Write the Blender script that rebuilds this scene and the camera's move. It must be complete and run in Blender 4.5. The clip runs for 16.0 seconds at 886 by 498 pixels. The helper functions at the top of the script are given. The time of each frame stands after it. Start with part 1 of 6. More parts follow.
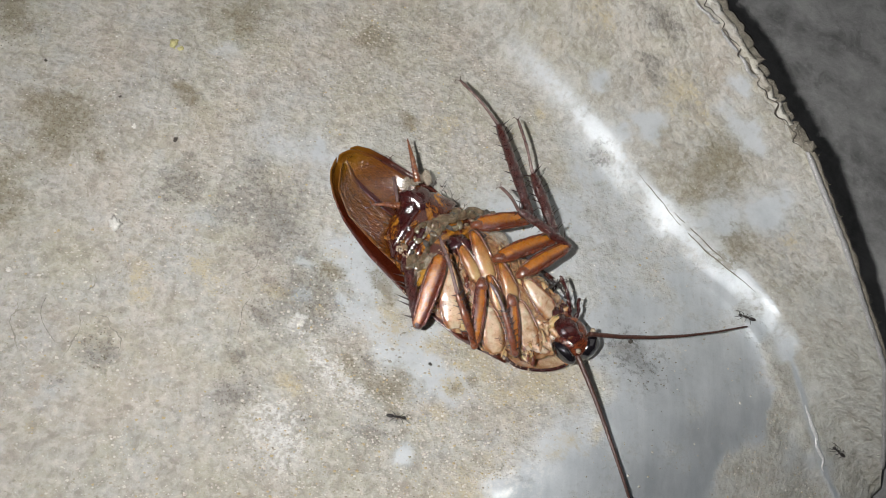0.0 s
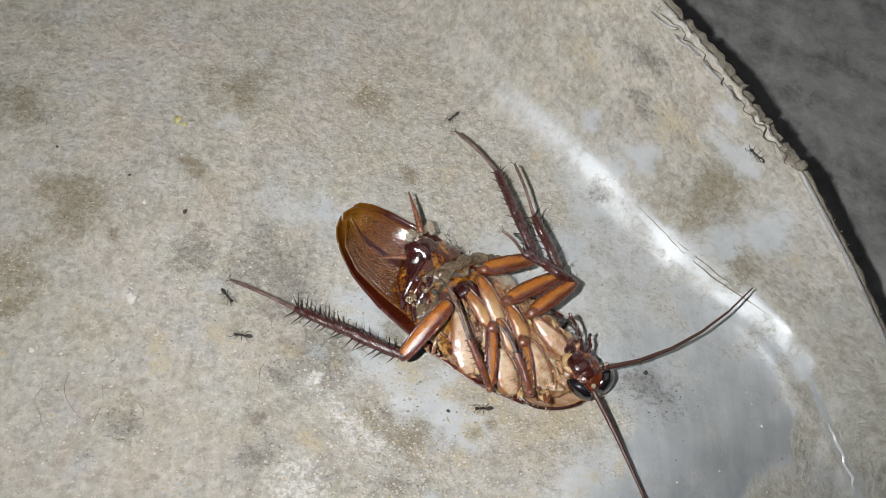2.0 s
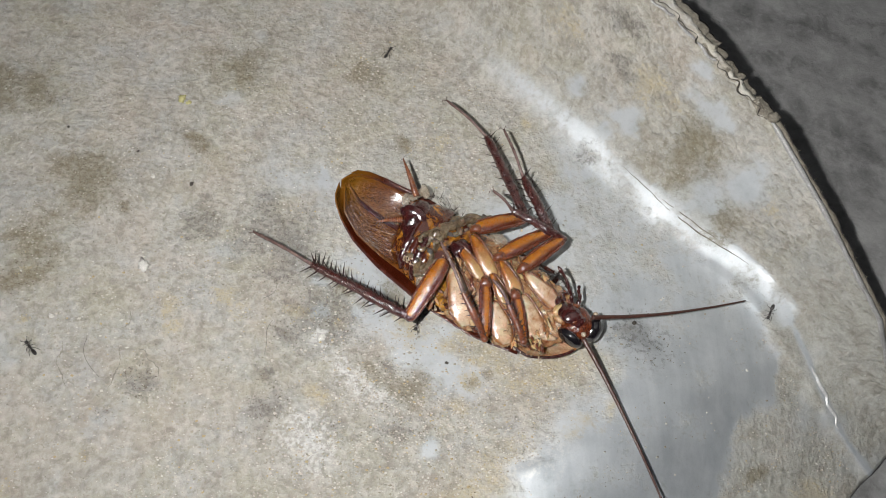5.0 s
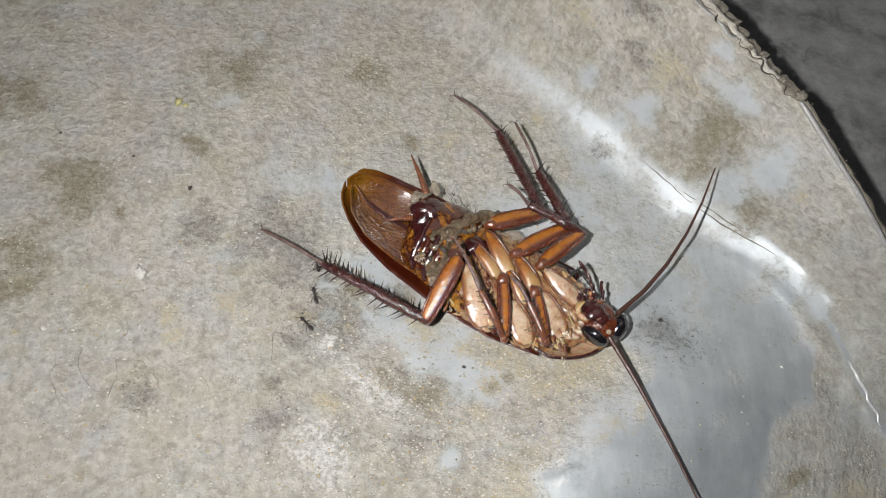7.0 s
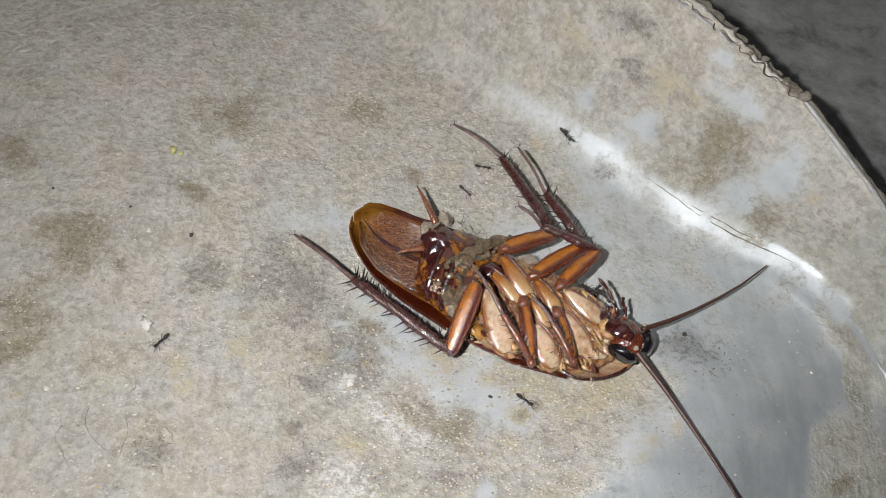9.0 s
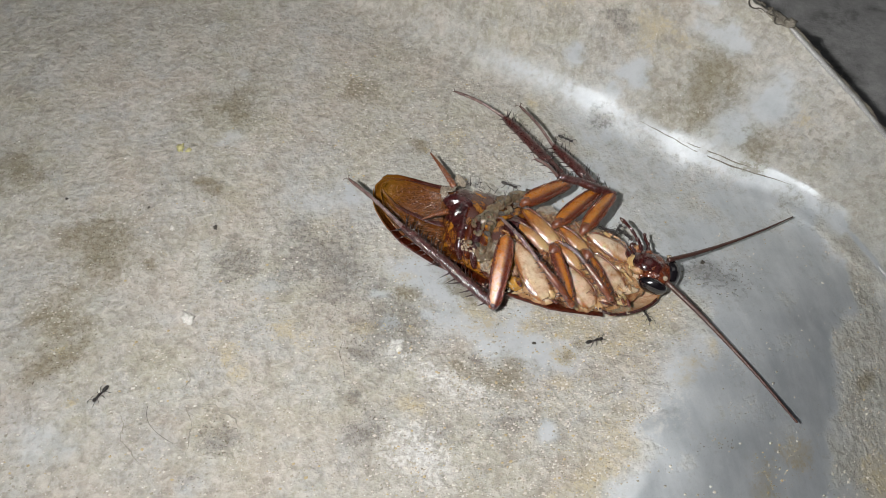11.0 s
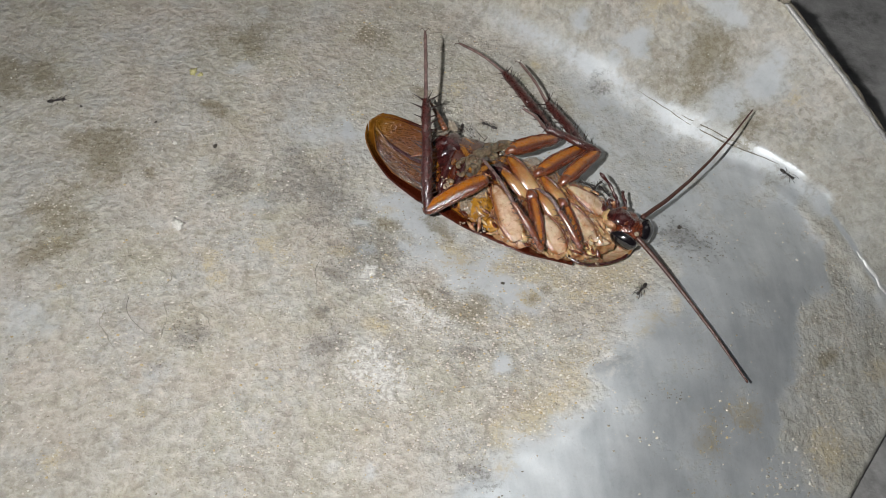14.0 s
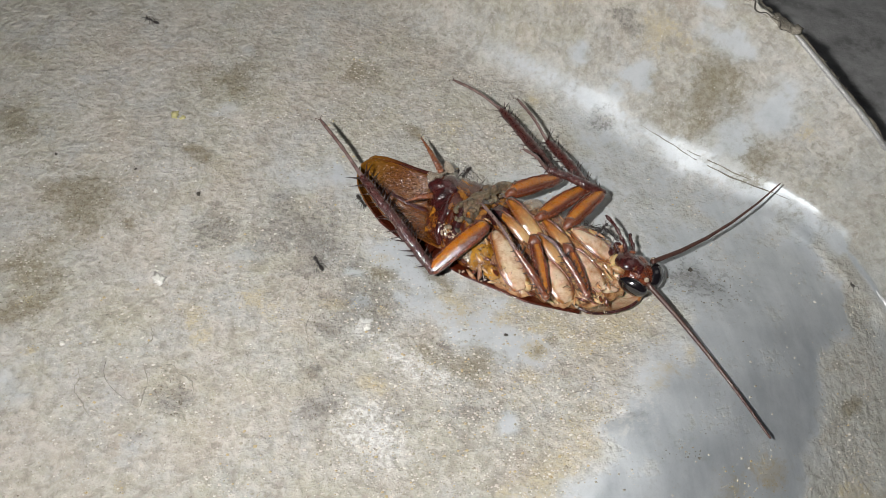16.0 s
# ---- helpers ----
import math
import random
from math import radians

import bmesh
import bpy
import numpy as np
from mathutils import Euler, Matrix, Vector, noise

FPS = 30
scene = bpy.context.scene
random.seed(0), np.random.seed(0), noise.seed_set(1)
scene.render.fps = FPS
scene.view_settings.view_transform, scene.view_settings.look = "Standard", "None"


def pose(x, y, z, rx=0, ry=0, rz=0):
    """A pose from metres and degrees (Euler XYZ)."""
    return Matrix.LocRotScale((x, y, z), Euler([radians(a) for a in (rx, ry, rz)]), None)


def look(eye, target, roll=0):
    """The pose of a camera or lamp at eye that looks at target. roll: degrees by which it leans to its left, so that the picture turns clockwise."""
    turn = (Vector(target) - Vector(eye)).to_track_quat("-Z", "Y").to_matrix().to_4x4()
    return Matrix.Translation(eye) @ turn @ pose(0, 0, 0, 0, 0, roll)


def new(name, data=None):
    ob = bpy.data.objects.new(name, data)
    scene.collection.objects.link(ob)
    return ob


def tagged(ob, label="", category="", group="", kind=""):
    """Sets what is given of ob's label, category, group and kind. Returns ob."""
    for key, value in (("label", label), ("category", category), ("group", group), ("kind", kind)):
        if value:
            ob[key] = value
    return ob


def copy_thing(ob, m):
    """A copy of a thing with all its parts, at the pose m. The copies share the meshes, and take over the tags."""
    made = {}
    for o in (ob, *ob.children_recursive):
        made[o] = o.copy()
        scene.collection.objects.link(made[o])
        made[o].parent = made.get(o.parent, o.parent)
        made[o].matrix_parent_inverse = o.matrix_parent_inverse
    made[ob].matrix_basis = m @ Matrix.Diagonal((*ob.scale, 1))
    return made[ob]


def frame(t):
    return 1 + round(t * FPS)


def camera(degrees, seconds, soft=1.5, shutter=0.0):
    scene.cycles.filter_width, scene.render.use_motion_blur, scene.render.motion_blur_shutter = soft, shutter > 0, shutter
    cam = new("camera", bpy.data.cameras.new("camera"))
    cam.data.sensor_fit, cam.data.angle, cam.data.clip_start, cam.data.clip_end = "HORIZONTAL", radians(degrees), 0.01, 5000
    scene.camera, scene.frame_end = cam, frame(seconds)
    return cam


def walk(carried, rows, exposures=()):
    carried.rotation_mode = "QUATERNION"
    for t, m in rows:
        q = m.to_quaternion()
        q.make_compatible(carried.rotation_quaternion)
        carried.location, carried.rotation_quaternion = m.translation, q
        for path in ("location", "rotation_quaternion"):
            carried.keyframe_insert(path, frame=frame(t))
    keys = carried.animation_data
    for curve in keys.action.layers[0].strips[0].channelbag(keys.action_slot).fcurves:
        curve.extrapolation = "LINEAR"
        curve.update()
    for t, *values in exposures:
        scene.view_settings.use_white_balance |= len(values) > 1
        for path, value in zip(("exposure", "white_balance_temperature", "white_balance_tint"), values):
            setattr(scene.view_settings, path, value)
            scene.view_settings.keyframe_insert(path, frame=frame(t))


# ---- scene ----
cam = camera(57.4, 16.0, 0.6)
PATH = [
    (0, (-0.01957, -0.03971, 0.09718), (-0.01671, -0.03196, 0.07897), 27.80),
    (0.5, (-0.01941, -0.03995, 0.09815), (-0.01655, -0.03211, 0.07997), 27.70),
    (1, (-0.01908, -0.04083, 0.09679), (-0.01628, -0.03274, 0.07872), 26.10),
    (1.5, (-0.01940, -0.04101, 0.09481), (-0.01700, -0.03293, 0.07667), 22.70),
    (2, (-0.01833, -0.04083, 0.09904), (-0.01607, -0.03196, 0.08126), 17.70),
    (2.5, (-0.01885, -0.04647, 0.10359), (-0.01681, -0.03754, 0.08581), 15.80),
    (3, (-0.01823, -0.04742, 0.10188), (-0.01619, -0.03861, 0.08404), 15.30),
    (5.5, (-0.01669, -0.04775, 0.10194), (-0.01464, -0.03893, 0.08411), 14.80),
    (6, (-0.01693, -0.04852, 0.09329), (-0.01479, -0.03932, 0.07566), 14.70),
    (6.5, (-0.01731, -0.04658, 0.09333), (-0.01526, -0.03735, 0.07570), 12.70),
    (7, (-0.01777, -0.04891, 0.09472), (-0.01573, -0.03940, 0.07725), 12.30),
    (7.5, (-0.01818, -0.04622, 0.09386), (-0.01611, -0.03664, 0.07642), 11.40),
    (8, (-0.01791, -0.04319, 0.09145), (-0.01557, -0.03330, 0.07423), 10.70),
    (8.5, (-0.02192, -0.04823, 0.08953), (-0.01919, -0.03805, 0.07253), 12.20),
    (8.7, (-0.02215, -0.05062, 0.08966), (-0.01960, -0.03996, 0.07293), 10.35),
    (10.8, (-0.03374, -0.05199, 0.08895), (-0.02916, -0.04135, 0.07264), 9.00),
    (11, (-0.03454, -0.05419, 0.08867), (-0.03036, -0.04374, 0.07214), 9.00),
    (11.5, (-0.03269, -0.06011, 0.09075), (-0.02873, -0.04963, 0.07418), 11.60),
    (12, (-0.03349, -0.06697, 0.09110), (-0.02991, -0.05620, 0.07463), 12.40),
    (12.5, (-0.03176, -0.07167, 0.08998), (-0.02847, -0.06110, 0.07332), 12.10),
    (13, (-0.02942, -0.07072, 0.08806), (-0.02620, -0.06014, 0.07140), 11.90),
    (13.5, (-0.03046, -0.07104, 0.08889), (-0.02728, -0.06045, 0.07222), 11.60),
    (14, (-0.02865, -0.06525, 0.08787), (-0.02541, -0.05450, 0.07132), 10.70),
    (14.5, (-0.02638, -0.05919, 0.08472), (-0.02294, -0.04825, 0.06833), 10.40),
    (15, (-0.02653, -0.05808, 0.08453), (-0.02298, -0.04705, 0.06823), 10.50),
    (15.5, (-0.02678, -0.05856, 0.08562), (-0.02335, -0.04746, 0.06934), 10.00),
    (16, (-0.02810, -0.05904, 0.08479), (-0.02465, -0.04787, 0.06856), 9.90),
]
walk(cam, [(t, look(eye, target, roll)) for t, eye, target, roll in PATH], ((0, -0.05), (1.5, -0.09), (2.5, 0.10), (5.5, 0.08), (6.2, -0.02), (7.5, -0.03), (8.5, -0.04), (11, 0.0), (12.5, -0.02), (13.5, -0.08), (14.5, -0.06), (16, 0.0)))

# ---- light: night all around, a dim unseen overhead lamp added as fill; the phone's torch is built with the other moving things ----
world = bpy.data.worlds.new("night")
scene.world = world
world.use_nodes = True
world.node_tree.nodes["Background"].inputs["Color"].default_value = (0.62, 0.72, 0.9, 1)
world.node_tree.nodes["Background"].inputs["Strength"].default_value = 0.016
# No fixture seen: inferred from metal sheen, made broad to act as fill.
glow = bpy.data.lights.new("overhead_fill_lamp", "AREA")
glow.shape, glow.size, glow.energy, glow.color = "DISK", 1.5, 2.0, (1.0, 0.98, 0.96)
new("overhead_fill_lamp", glow).matrix_world = look((0.62, 0.48, 1.84), (0, -0.03, 0))
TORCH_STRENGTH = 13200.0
U = 0.01  # the numbers below are centimetres
NX, NY, DX, DY = 0.754, 0.656, 0.656, -0.754  # across the pan, and along it to its front edge
ROOT = Vector((-0.2, 0.0, 0.0))  # the cockroach's origin


# ---- materials ----
def nodes_of(name):
    m = bpy.data.materials.new(name)
    m.use_nodes = True
    t = m.node_tree
    return m, t, t.nodes["Principled BSDF"]


def link(t, a, b):
    t.links.new(a, b)


def tex(t, scale, detail=4.0, rough=0.6, distort=0.0, kind="ShaderNodeTexNoise"):
    n = t.nodes.new(kind)
    n.inputs["Scale"].default_value = scale
    if kind == "ShaderNodeTexNoise":
        n.inputs["Detail"].default_value, n.inputs["Roughness"].default_value = detail, rough
        n.inputs["Distortion"].default_value = distort
    c = t.nodes.new("ShaderNodeTexCoord")
    link(t, c.outputs["Object"], n.inputs["Vector"])
    return n


def ramp(t, fac, lo, hi, a=(0, 0, 0, 1), b=(1, 1, 1, 1)):
    r = t.nodes.new("ShaderNodeValToRGB")
    e = r.color_ramp.elements
    e[0].position, e[1].position = lo, hi
    e[0].color, e[1].color = (*a[:3], 1), (*b[:3], 1)
    link(t, fac, r.inputs["Fac"])
    return r.outputs["Color"]


def mixed(t, fac, a, b, how="MIX"):
    n = t.nodes.new("ShaderNodeMix")
    n.data_type, n.blend_type = "RGBA", how
    for socket, v in ((n.inputs[0], fac), (n.inputs[6], a), (n.inputs[7], b)):
        if isinstance(v, bpy.types.NodeSocket):
            link(t, v, socket)
        elif isinstance(v, (int, float)):
            socket.default_value = v
        else:
            socket.default_value = (*v[:3], 1)
    return n.outputs[2]


def maths(t, op, a, b=0.0, c=None, clamp=False):
    n = t.nodes.new("ShaderNodeMath")
    n.operation, n.use_clamp = op, clamp
    for i, v in enumerate((a, b) if c is None else (a, b, c)):
        if isinstance(v, bpy.types.NodeSocket):
            link(t, v, n.inputs[i])
        else:
            n.inputs[i].default_value = v
    return n.outputs[0]


def bump(t, p, height, strength, distance):
    n = t.nodes.new("ShaderNodeBump")
    n.inputs["Strength"].default_value, n.inputs["Distance"].default_value = strength, distance
    link(t, height, n.inputs["Height"])
    link(t, n.outputs["Normal"], p.inputs["Normal"])


def attr(t, name):
    n = t.nodes.new("ShaderNodeAttribute")
    n.attribute_name = name
    return n.outputs["Fac"]


def chitin(name, light, dark, rough=0.28, scale=900.0, coat=0.5, relief=0.00005, edge=0.0, spread=(0.35, 0.7), sss=0.0, mottle=0.5, root=None, clear=0.0):
    """Insect cuticle: streaked tones, darker along the limb's edges, a wet gloss broken by fine relief."""
    m, t, p = nodes_of(name)
    big, mid, fine = tex(t, scale, 5, 0.68, 0.6), tex(t, scale * 3.1, 4, 0.7), tex(t, scale * 9, 3, 0.65)
    c = mixed(t, ramp(t, big.outputs["Fac"], *spread), light, dark)
    c = mixed(t, maths(t, "MULTIPLY", ramp(t, mid.outputs["Fac"], 0.45, 0.68), mottle), c, dark)
    c = mixed(t, maths(t, "MULTIPLY", ramp(t, mid.outputs["Fac"], 0.28, 0.42, (1, 1, 1), (0, 0, 0)), 0.35), c, [min(1, v * 1.5) for v in light])
    if root:
        c = mixed(t, ramp(t, maths(t, "ADD", attr(t, "along"), maths(t, "MULTIPLY", maths(t, "SUBTRACT", mid.outputs["Fac"], 0.5), 0.5)), 0.15, 0.65, (1, 1, 1), (0, 0, 0)), c, root)
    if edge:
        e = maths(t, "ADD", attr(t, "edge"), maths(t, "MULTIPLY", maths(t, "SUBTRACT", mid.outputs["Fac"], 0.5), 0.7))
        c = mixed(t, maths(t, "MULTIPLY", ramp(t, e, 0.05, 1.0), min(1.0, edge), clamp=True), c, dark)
    link(t, c, p.inputs["Base Color"])
    link(t, ramp(t, mid.outputs["Fac"], 0.3, 0.75, (rough * 0.6,) * 3, (min(1, rough * 1.5),) * 3), p.inputs["Roughness"])
    p.inputs["Coat Weight"].default_value, p.inputs["Coat Roughness"].default_value = coat, 0.16
    p.inputs["Coat IOR"].default_value, p.inputs["Specular IOR Level"].default_value = 1.7, 0.65
    p.inputs["Alpha"].default_value = 1.0 - clear
    if sss:
        p.inputs["Subsurface Weight"].default_value, p.inputs["Subsurface Scale"].default_value = sss, 0.0006
    h = maths(t, "ADD", maths(t, "MULTIPLY", mid.outputs["Fac"], 0.7), maths(t, "MULTIPLY", fine.outputs["Fac"], 0.25))
    bump(t, p, maths(t, "ADD", h, maths(t, "MULTIPLY", big.outputs["Fac"], 0.8)), 1.0, relief)
    link(t, p.inputs["Normal"].links[0].from_socket, p.inputs["Coat Normal"])
    return m


MAROON = chitin("maroon_chitin", (0.062, 0.010, 0.008), (0.012, 0.003, 0.004), 0.24, 700, 1.0, relief=0.00004)
DARKLEG = chitin("dark_leg", (0.078, 0.016, 0.012), (0.016, 0.004, 0.004), 0.30, 1300, 1.0, relief=0.00008)
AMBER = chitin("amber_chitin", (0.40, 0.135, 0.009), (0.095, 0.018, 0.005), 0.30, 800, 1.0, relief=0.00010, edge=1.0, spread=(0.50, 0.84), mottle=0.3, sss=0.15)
COXA = chitin("amber_coxa", (0.36, 0.135, 0.017), (0.16, 0.042, 0.008), 0.24, 600, 1.0, relief=0.00008, edge=0.7, spread=(0.46, 0.76), sss=0.2, mottle=0.3, root=(0.50, 0.33, 0.15))
CREAM = chitin("cream_cuticle", (0.61, 0.455, 0.315), (0.26, 0.100, 0.022), 0.18, 500, 1.0, relief=0.00010, edge=1.0, spread=(0.46, 0.70), sss=0.3, mottle=0.3)
SKIN = chitin("tan_membrane", (0.50, 0.31, 0.15), (0.17, 0.055, 0.014), 0.16, 700, 1.0, relief=0.00014, spread=(0.38, 0.62), mottle=0.35, sss=0.2)
YELLOW = chitin("amber_plate", (0.50, 0.215, 0.022), (0.060, 0.011, 0.004), 0.14, 520, 1.0, spread=(0.34, 0.52))
GOLD = chitin("yellow_flesh", (0.40, 0.195, 0.022), (0.13, 0.040, 0.005), 0.10, 520, 1.0, relief=0.00002, spread=(0.42, 0.66), mottle=0.12)
EYE = chitin("black_eye", (0.010, 0.008, 0.010), (0.004, 0.003, 0.004), 0.10, 400, 1.0, relief=0.000012)
INNARDS = chitin("grey_innards", (0.20, 0.15, 0.095), (0.060, 0.038, 0.022), 0.10, 900, 1.0, relief=0.00005, spread=(0.40, 0.66), sss=0.2)
CERCUS = chitin("brown_cercus", (0.22, 0.070, 0.018), (0.060, 0.013, 0.005), 0.28, 1200, 0.6)
SPINE = chitin("spine_dark", (0.028, 0.009, 0.008), (0.012, 0.005, 0.004), 0.32, 2000, 0.3, relief=0.00003)
TARSUS = chitin("grey_brown_tarsus", (0.23, 0.155, 0.14), (0.055, 0.025, 0.024), 0.14, 1100, 1.0, relief=0.00009)
RIDGE = chitin("red_brown_ridge", (0.16, 0.036, 0.010), (0.060, 0.011, 0.005), 0.20, 1300, 1.0, relief=0.00008)
SHINBROWN = chitin("red_brown_shin", (0.21, 0.065, 0.022), (0.075, 0.018, 0.008), 0.26, 1300, 1.0)
FEELERBROWN = chitin("antenna_brown", (0.085, 0.032, 0.020), (0.032, 0.012, 0.010), 0.42, 2500, 0.15, relief=0.00003)
ANTBLACK = chitin("ant_black", (0.026, 0.020, 0.018), (0.009, 0.007, 0.007), 0.36, 3000, 0.3, relief=0.00003)
FILM = chitin("clear_film", (0.50, 0.45, 0.37), (0.30, 0.22, 0.14), 0.08, 1300, 1.0, relief=0.00010, clear=0.5)
SHELL = chitin("pale_husk", (0.50, 0.43, 0.33), (0.19, 0.125, 0.07), 0.08, 1300, 1.0, relief=0.00012)


def wing_material(name, inner, outer, gloss, cells=0):
    m, t, p = nodes_of(name)
    n = tex(t, 500, 4, 0.6, 0.5)
    c = mixed(t, ramp(t, n.outputs["Fac"], 0.3, 0.75), inner, [v * 0.55 for v in inner])
    c = mixed(t, attr(t, "edge"), c, outer)
    if cells:
        # the net of small cells between the veins, drawn out along the wing
        v = tex(t, cells, kind="ShaderNodeTexVoronoi")
        v.feature = "DISTANCE_TO_EDGE"
        drawn = t.nodes.new("ShaderNodeMapping")
        drawn.inputs["Rotation"].default_value, drawn.inputs["Scale"].default_value = (0, 0, math.radians(30)), (0.55, 1.0, 1.0)
        link(t, v.inputs["Vector"].links[0].from_socket, drawn.inputs["Vector"])
        link(t, drawn.outputs["Vector"], v.inputs["Vector"])
        net = ramp(t, v.outputs["Distance"], 0.03, 0.20, (1, 1, 1), (0, 0, 0))
        # The net's lines are painted paler to stand for glints off the veins.
        c = mixed(t, maths(t, "MULTIPLY", net, 0.24), mixed(t, 0.25, c, (0.05, 0.010, 0.003)), (0.30, 0.115, 0.012))
    link(t, c, p.inputs["Base Color"])
    p.inputs["Roughness"].default_value = gloss
    p.inputs["Coat Weight"].default_value, p.inputs["Coat Roughness"].default_value = 0.7, 0.2
    f, g = tex(t, 2600, 4, 0.65), tex(t, 700, 3, 0.6)
    h = maths(t, "ADD", f.outputs["Fac"], maths(t, "MULTIPLY", g.outputs["Fac"], 1.5))
    if cells:
        h = maths(t, "ADD", h, net)
    bump(t, p, h, 0.9, 0.00007)
    return m


TEGMEN = wing_material("brown_tegmen", (0.070, 0.011, 0.004), (0.19, 0.078, 0.008), 0.24)
MEMBRANE = wing_material("folded_hindwing", (0.130, 0.036, 0.002), (0.23, 0.108, 0.008), 0.20, 2200)
VEIN = chitin("golden_vein", (0.17, 0.058, 0.007), (0.07, 0.018, 0.004), 0.20, 1500, 1.0, relief=0.00004)


def pan_material():
    """Painted sheet metal under cement grime: grime, bare blue-grey paint, stains, lime and grit."""
    m, t, p = nodes_of("grimy_pan")
    broad, mid, fine, grit = tex(t, 55, 5, 0.6), tex(t, 240, 6, 0.70), tex(t, 1500, 4, 0.64), tex(t, 4500, 3, 0.65)
    b, d, f, g = (n.outputs["Fac"] for n in (broad, mid, fine, grit))

    def patch(kind, strength, lo=0.36, hi=0.62, low=d, rag=0.9):
        """A stain whose edge and body break up into grains."""
        grains = ramp(t, maths(t, "ADD", maths(t, "MULTIPLY", low, 0.5), maths(t, "MULTIPLY", f, 0.5)), lo, hi)
        k = maths(t, "ADD", attr(t, kind), maths(t, "MULTIPLY", maths(t, "SUBTRACT", grains, 0.5), rag))
        return maths(t, "MULTIPLY", maths(t, "MULTIPLY", ramp(t, k, 0.0, 1.0), ramp(t, attr(t, kind), 0.0, 0.75)), strength, clamp=True)

    c = mixed(t, ramp(t, b, 0.38, 0.64), (0.350, 0.328, 0.283), (0.455, 0.438, 0.398))
    c = mixed(t, ramp(t, d, 0.36, 0.64), mixed(t, 0.5, c, (0.23, 0.212, 0.175)), mixed(t, 0.5, c, (0.56, 0.555, 0.52)))
    warm, olive, cool = (tex(t, sc, 5, 0.68, 0.5).outputs["Color"] for sc in (95, 130, 175))
    for hue, tint, amount in ((warm, (0.455, 0.395, 0.335), 0.55), (olive, (0.375, 0.36, 0.265), 0.5), (cool, (0.40, 0.415, 0.42), 0.5)):
        apart = t.nodes.new("ShaderNodeSeparateColor")
        link(t, hue, apart.inputs["Color"])
        c = mixed(t, maths(t, "MULTIPLY", ramp(t, apart.outputs["Green"], 0.48, 0.66), amount), c, tint)
    e = tex(t, 640, 5, 0.72, 0.4).outputs["Fac"]
    c = mixed(t, maths(t, "MULTIPLY", ramp(t, e, 0.37, 0.47, (1, 1, 1), (0, 0, 0)), 0.5), c, (0.21, 0.19, 0.15))
    c = mixed(t, maths(t, "MULTIPLY", ramp(t, e, 0.55, 0.64), 0.34), c, (0.61, 0.59, 0.54))
    # the crust's own small lumps and hollows, paler tops and darker hollows painted as shading
    lump = tex(t, 1050, 3.0, 0.55, 0.25).outputs["Fac"]
    c = mixed(t, maths(t, "MULTIPLY", ramp(t, lump, 0.34, 0.47, (1, 1, 1), (0, 0, 0)), 0.42), c, (0.25, 0.228, 0.19))
    c = mixed(t, maths(t, "MULTIPLY", ramp(t, lump, 0.53, 0.64), 0.36), c, (0.60, 0.575, 0.525))
    # short rubbed streaks in the bare paint
    rubbed = tex(t, 420, 5, 0.65, 0.3)
    turned = t.nodes.new("ShaderNodeMapping")
    turned.inputs["Rotation"].default_value, turned.inputs["Scale"].default_value = (0, 0, math.radians(-40)), (1.0, 0.13, 1.0)
    link(t, rubbed.inputs["Vector"].links[0].from_socket, turned.inputs["Vector"])
    link(t, turned.outputs["Vector"], rubbed.inputs["Vector"])
    streak = rubbed.outputs["Fac"]
    bare = maths(t, "MULTIPLY", patch("bare", 1.0, 0.40, 0.60, rag=0.5), 1.3, clamp=True)
    paint = mixed(t, ramp(t, maths(t, "ADD", maths(t, "MULTIPLY", streak, 0.6), maths(t, "MULTIPLY", d, 0.4)), 0.34, 0.64), (0.43, 0.475, 0.51), (0.61, 0.645, 0.675))
    paint = mixed(t, attr(t, "metal"), mixed(t, ramp(t, d, 0.3, 0.7), (0.42, 0.455, 0.48), (0.53, 0.56, 0.58)), paint)
    c = mixed(t, maths(t, "MULTIPLY", bare, 0.9), c, paint)
    # scratched olive dirt in the front corner
    c = mixed(t, patch("crust", 0.62, 0.36, 0.64, rag=1.3), c, mixed(t, ramp(t, maths(t, "ADD", maths(t, "MULTIPLY", streak, 0.6), maths(t, "MULTIPLY", e, 0.4)), 0.40, 0.60), (0.21, 0.21, 0.18), (0.42, 0.425, 0.395)))
    speck = tex(t, 1150, 5, 0.78, 0.3).outputs["Fac"]
    c = mixed(t, patch("tan", 0.20), c, (0.44, 0.39, 0.30))
    c = mixed(t, patch("tan", 0.7, 0.51, 0.58, e), c, (0.44, 0.375, 0.24))
    c = mixed(t, patch("dark", 0.10), c, (0.19, 0.18, 0.165))
    c = mixed(t, patch("dark", 0.66, 0.50, 0.58, speck), c, (0.10, 0.093, 0.083))
    stain = patch("stain", 0.30, 0.30, 0.70)
    c = mixed(t, stain, c, (0.235, 0.205, 0.12))
    c = mixed(t, patch("stain", 0.62, 0.48, 0.57, speck), c, (0.14, 0.115, 0.062))
    c = mixed(t, patch("white", 0.75, 0.48, 0.58, speck, 1.2), c, (0.70, 0.70, 0.685))
    # fine dark and pale grains all over, thinner on bare paint
    c = mixed(t, maths(t, "MULTIPLY", ramp(t, f, 0.28, 0.45, (1, 1, 1), (0, 0, 0)), maths(t, "SUBTRACT", 0.22, maths(t, "MULTIPLY", bare, 0.18))), c, (0.16, 0.145, 0.115))
    c = mixed(t, maths(t, "MULTIPLY", ramp(t, f, 0.58, 0.72), maths(t, "SUBTRACT", 0.26, maths(t, "MULTIPLY", bare, 0.18))), c, (0.62, 0.605, 0.55))
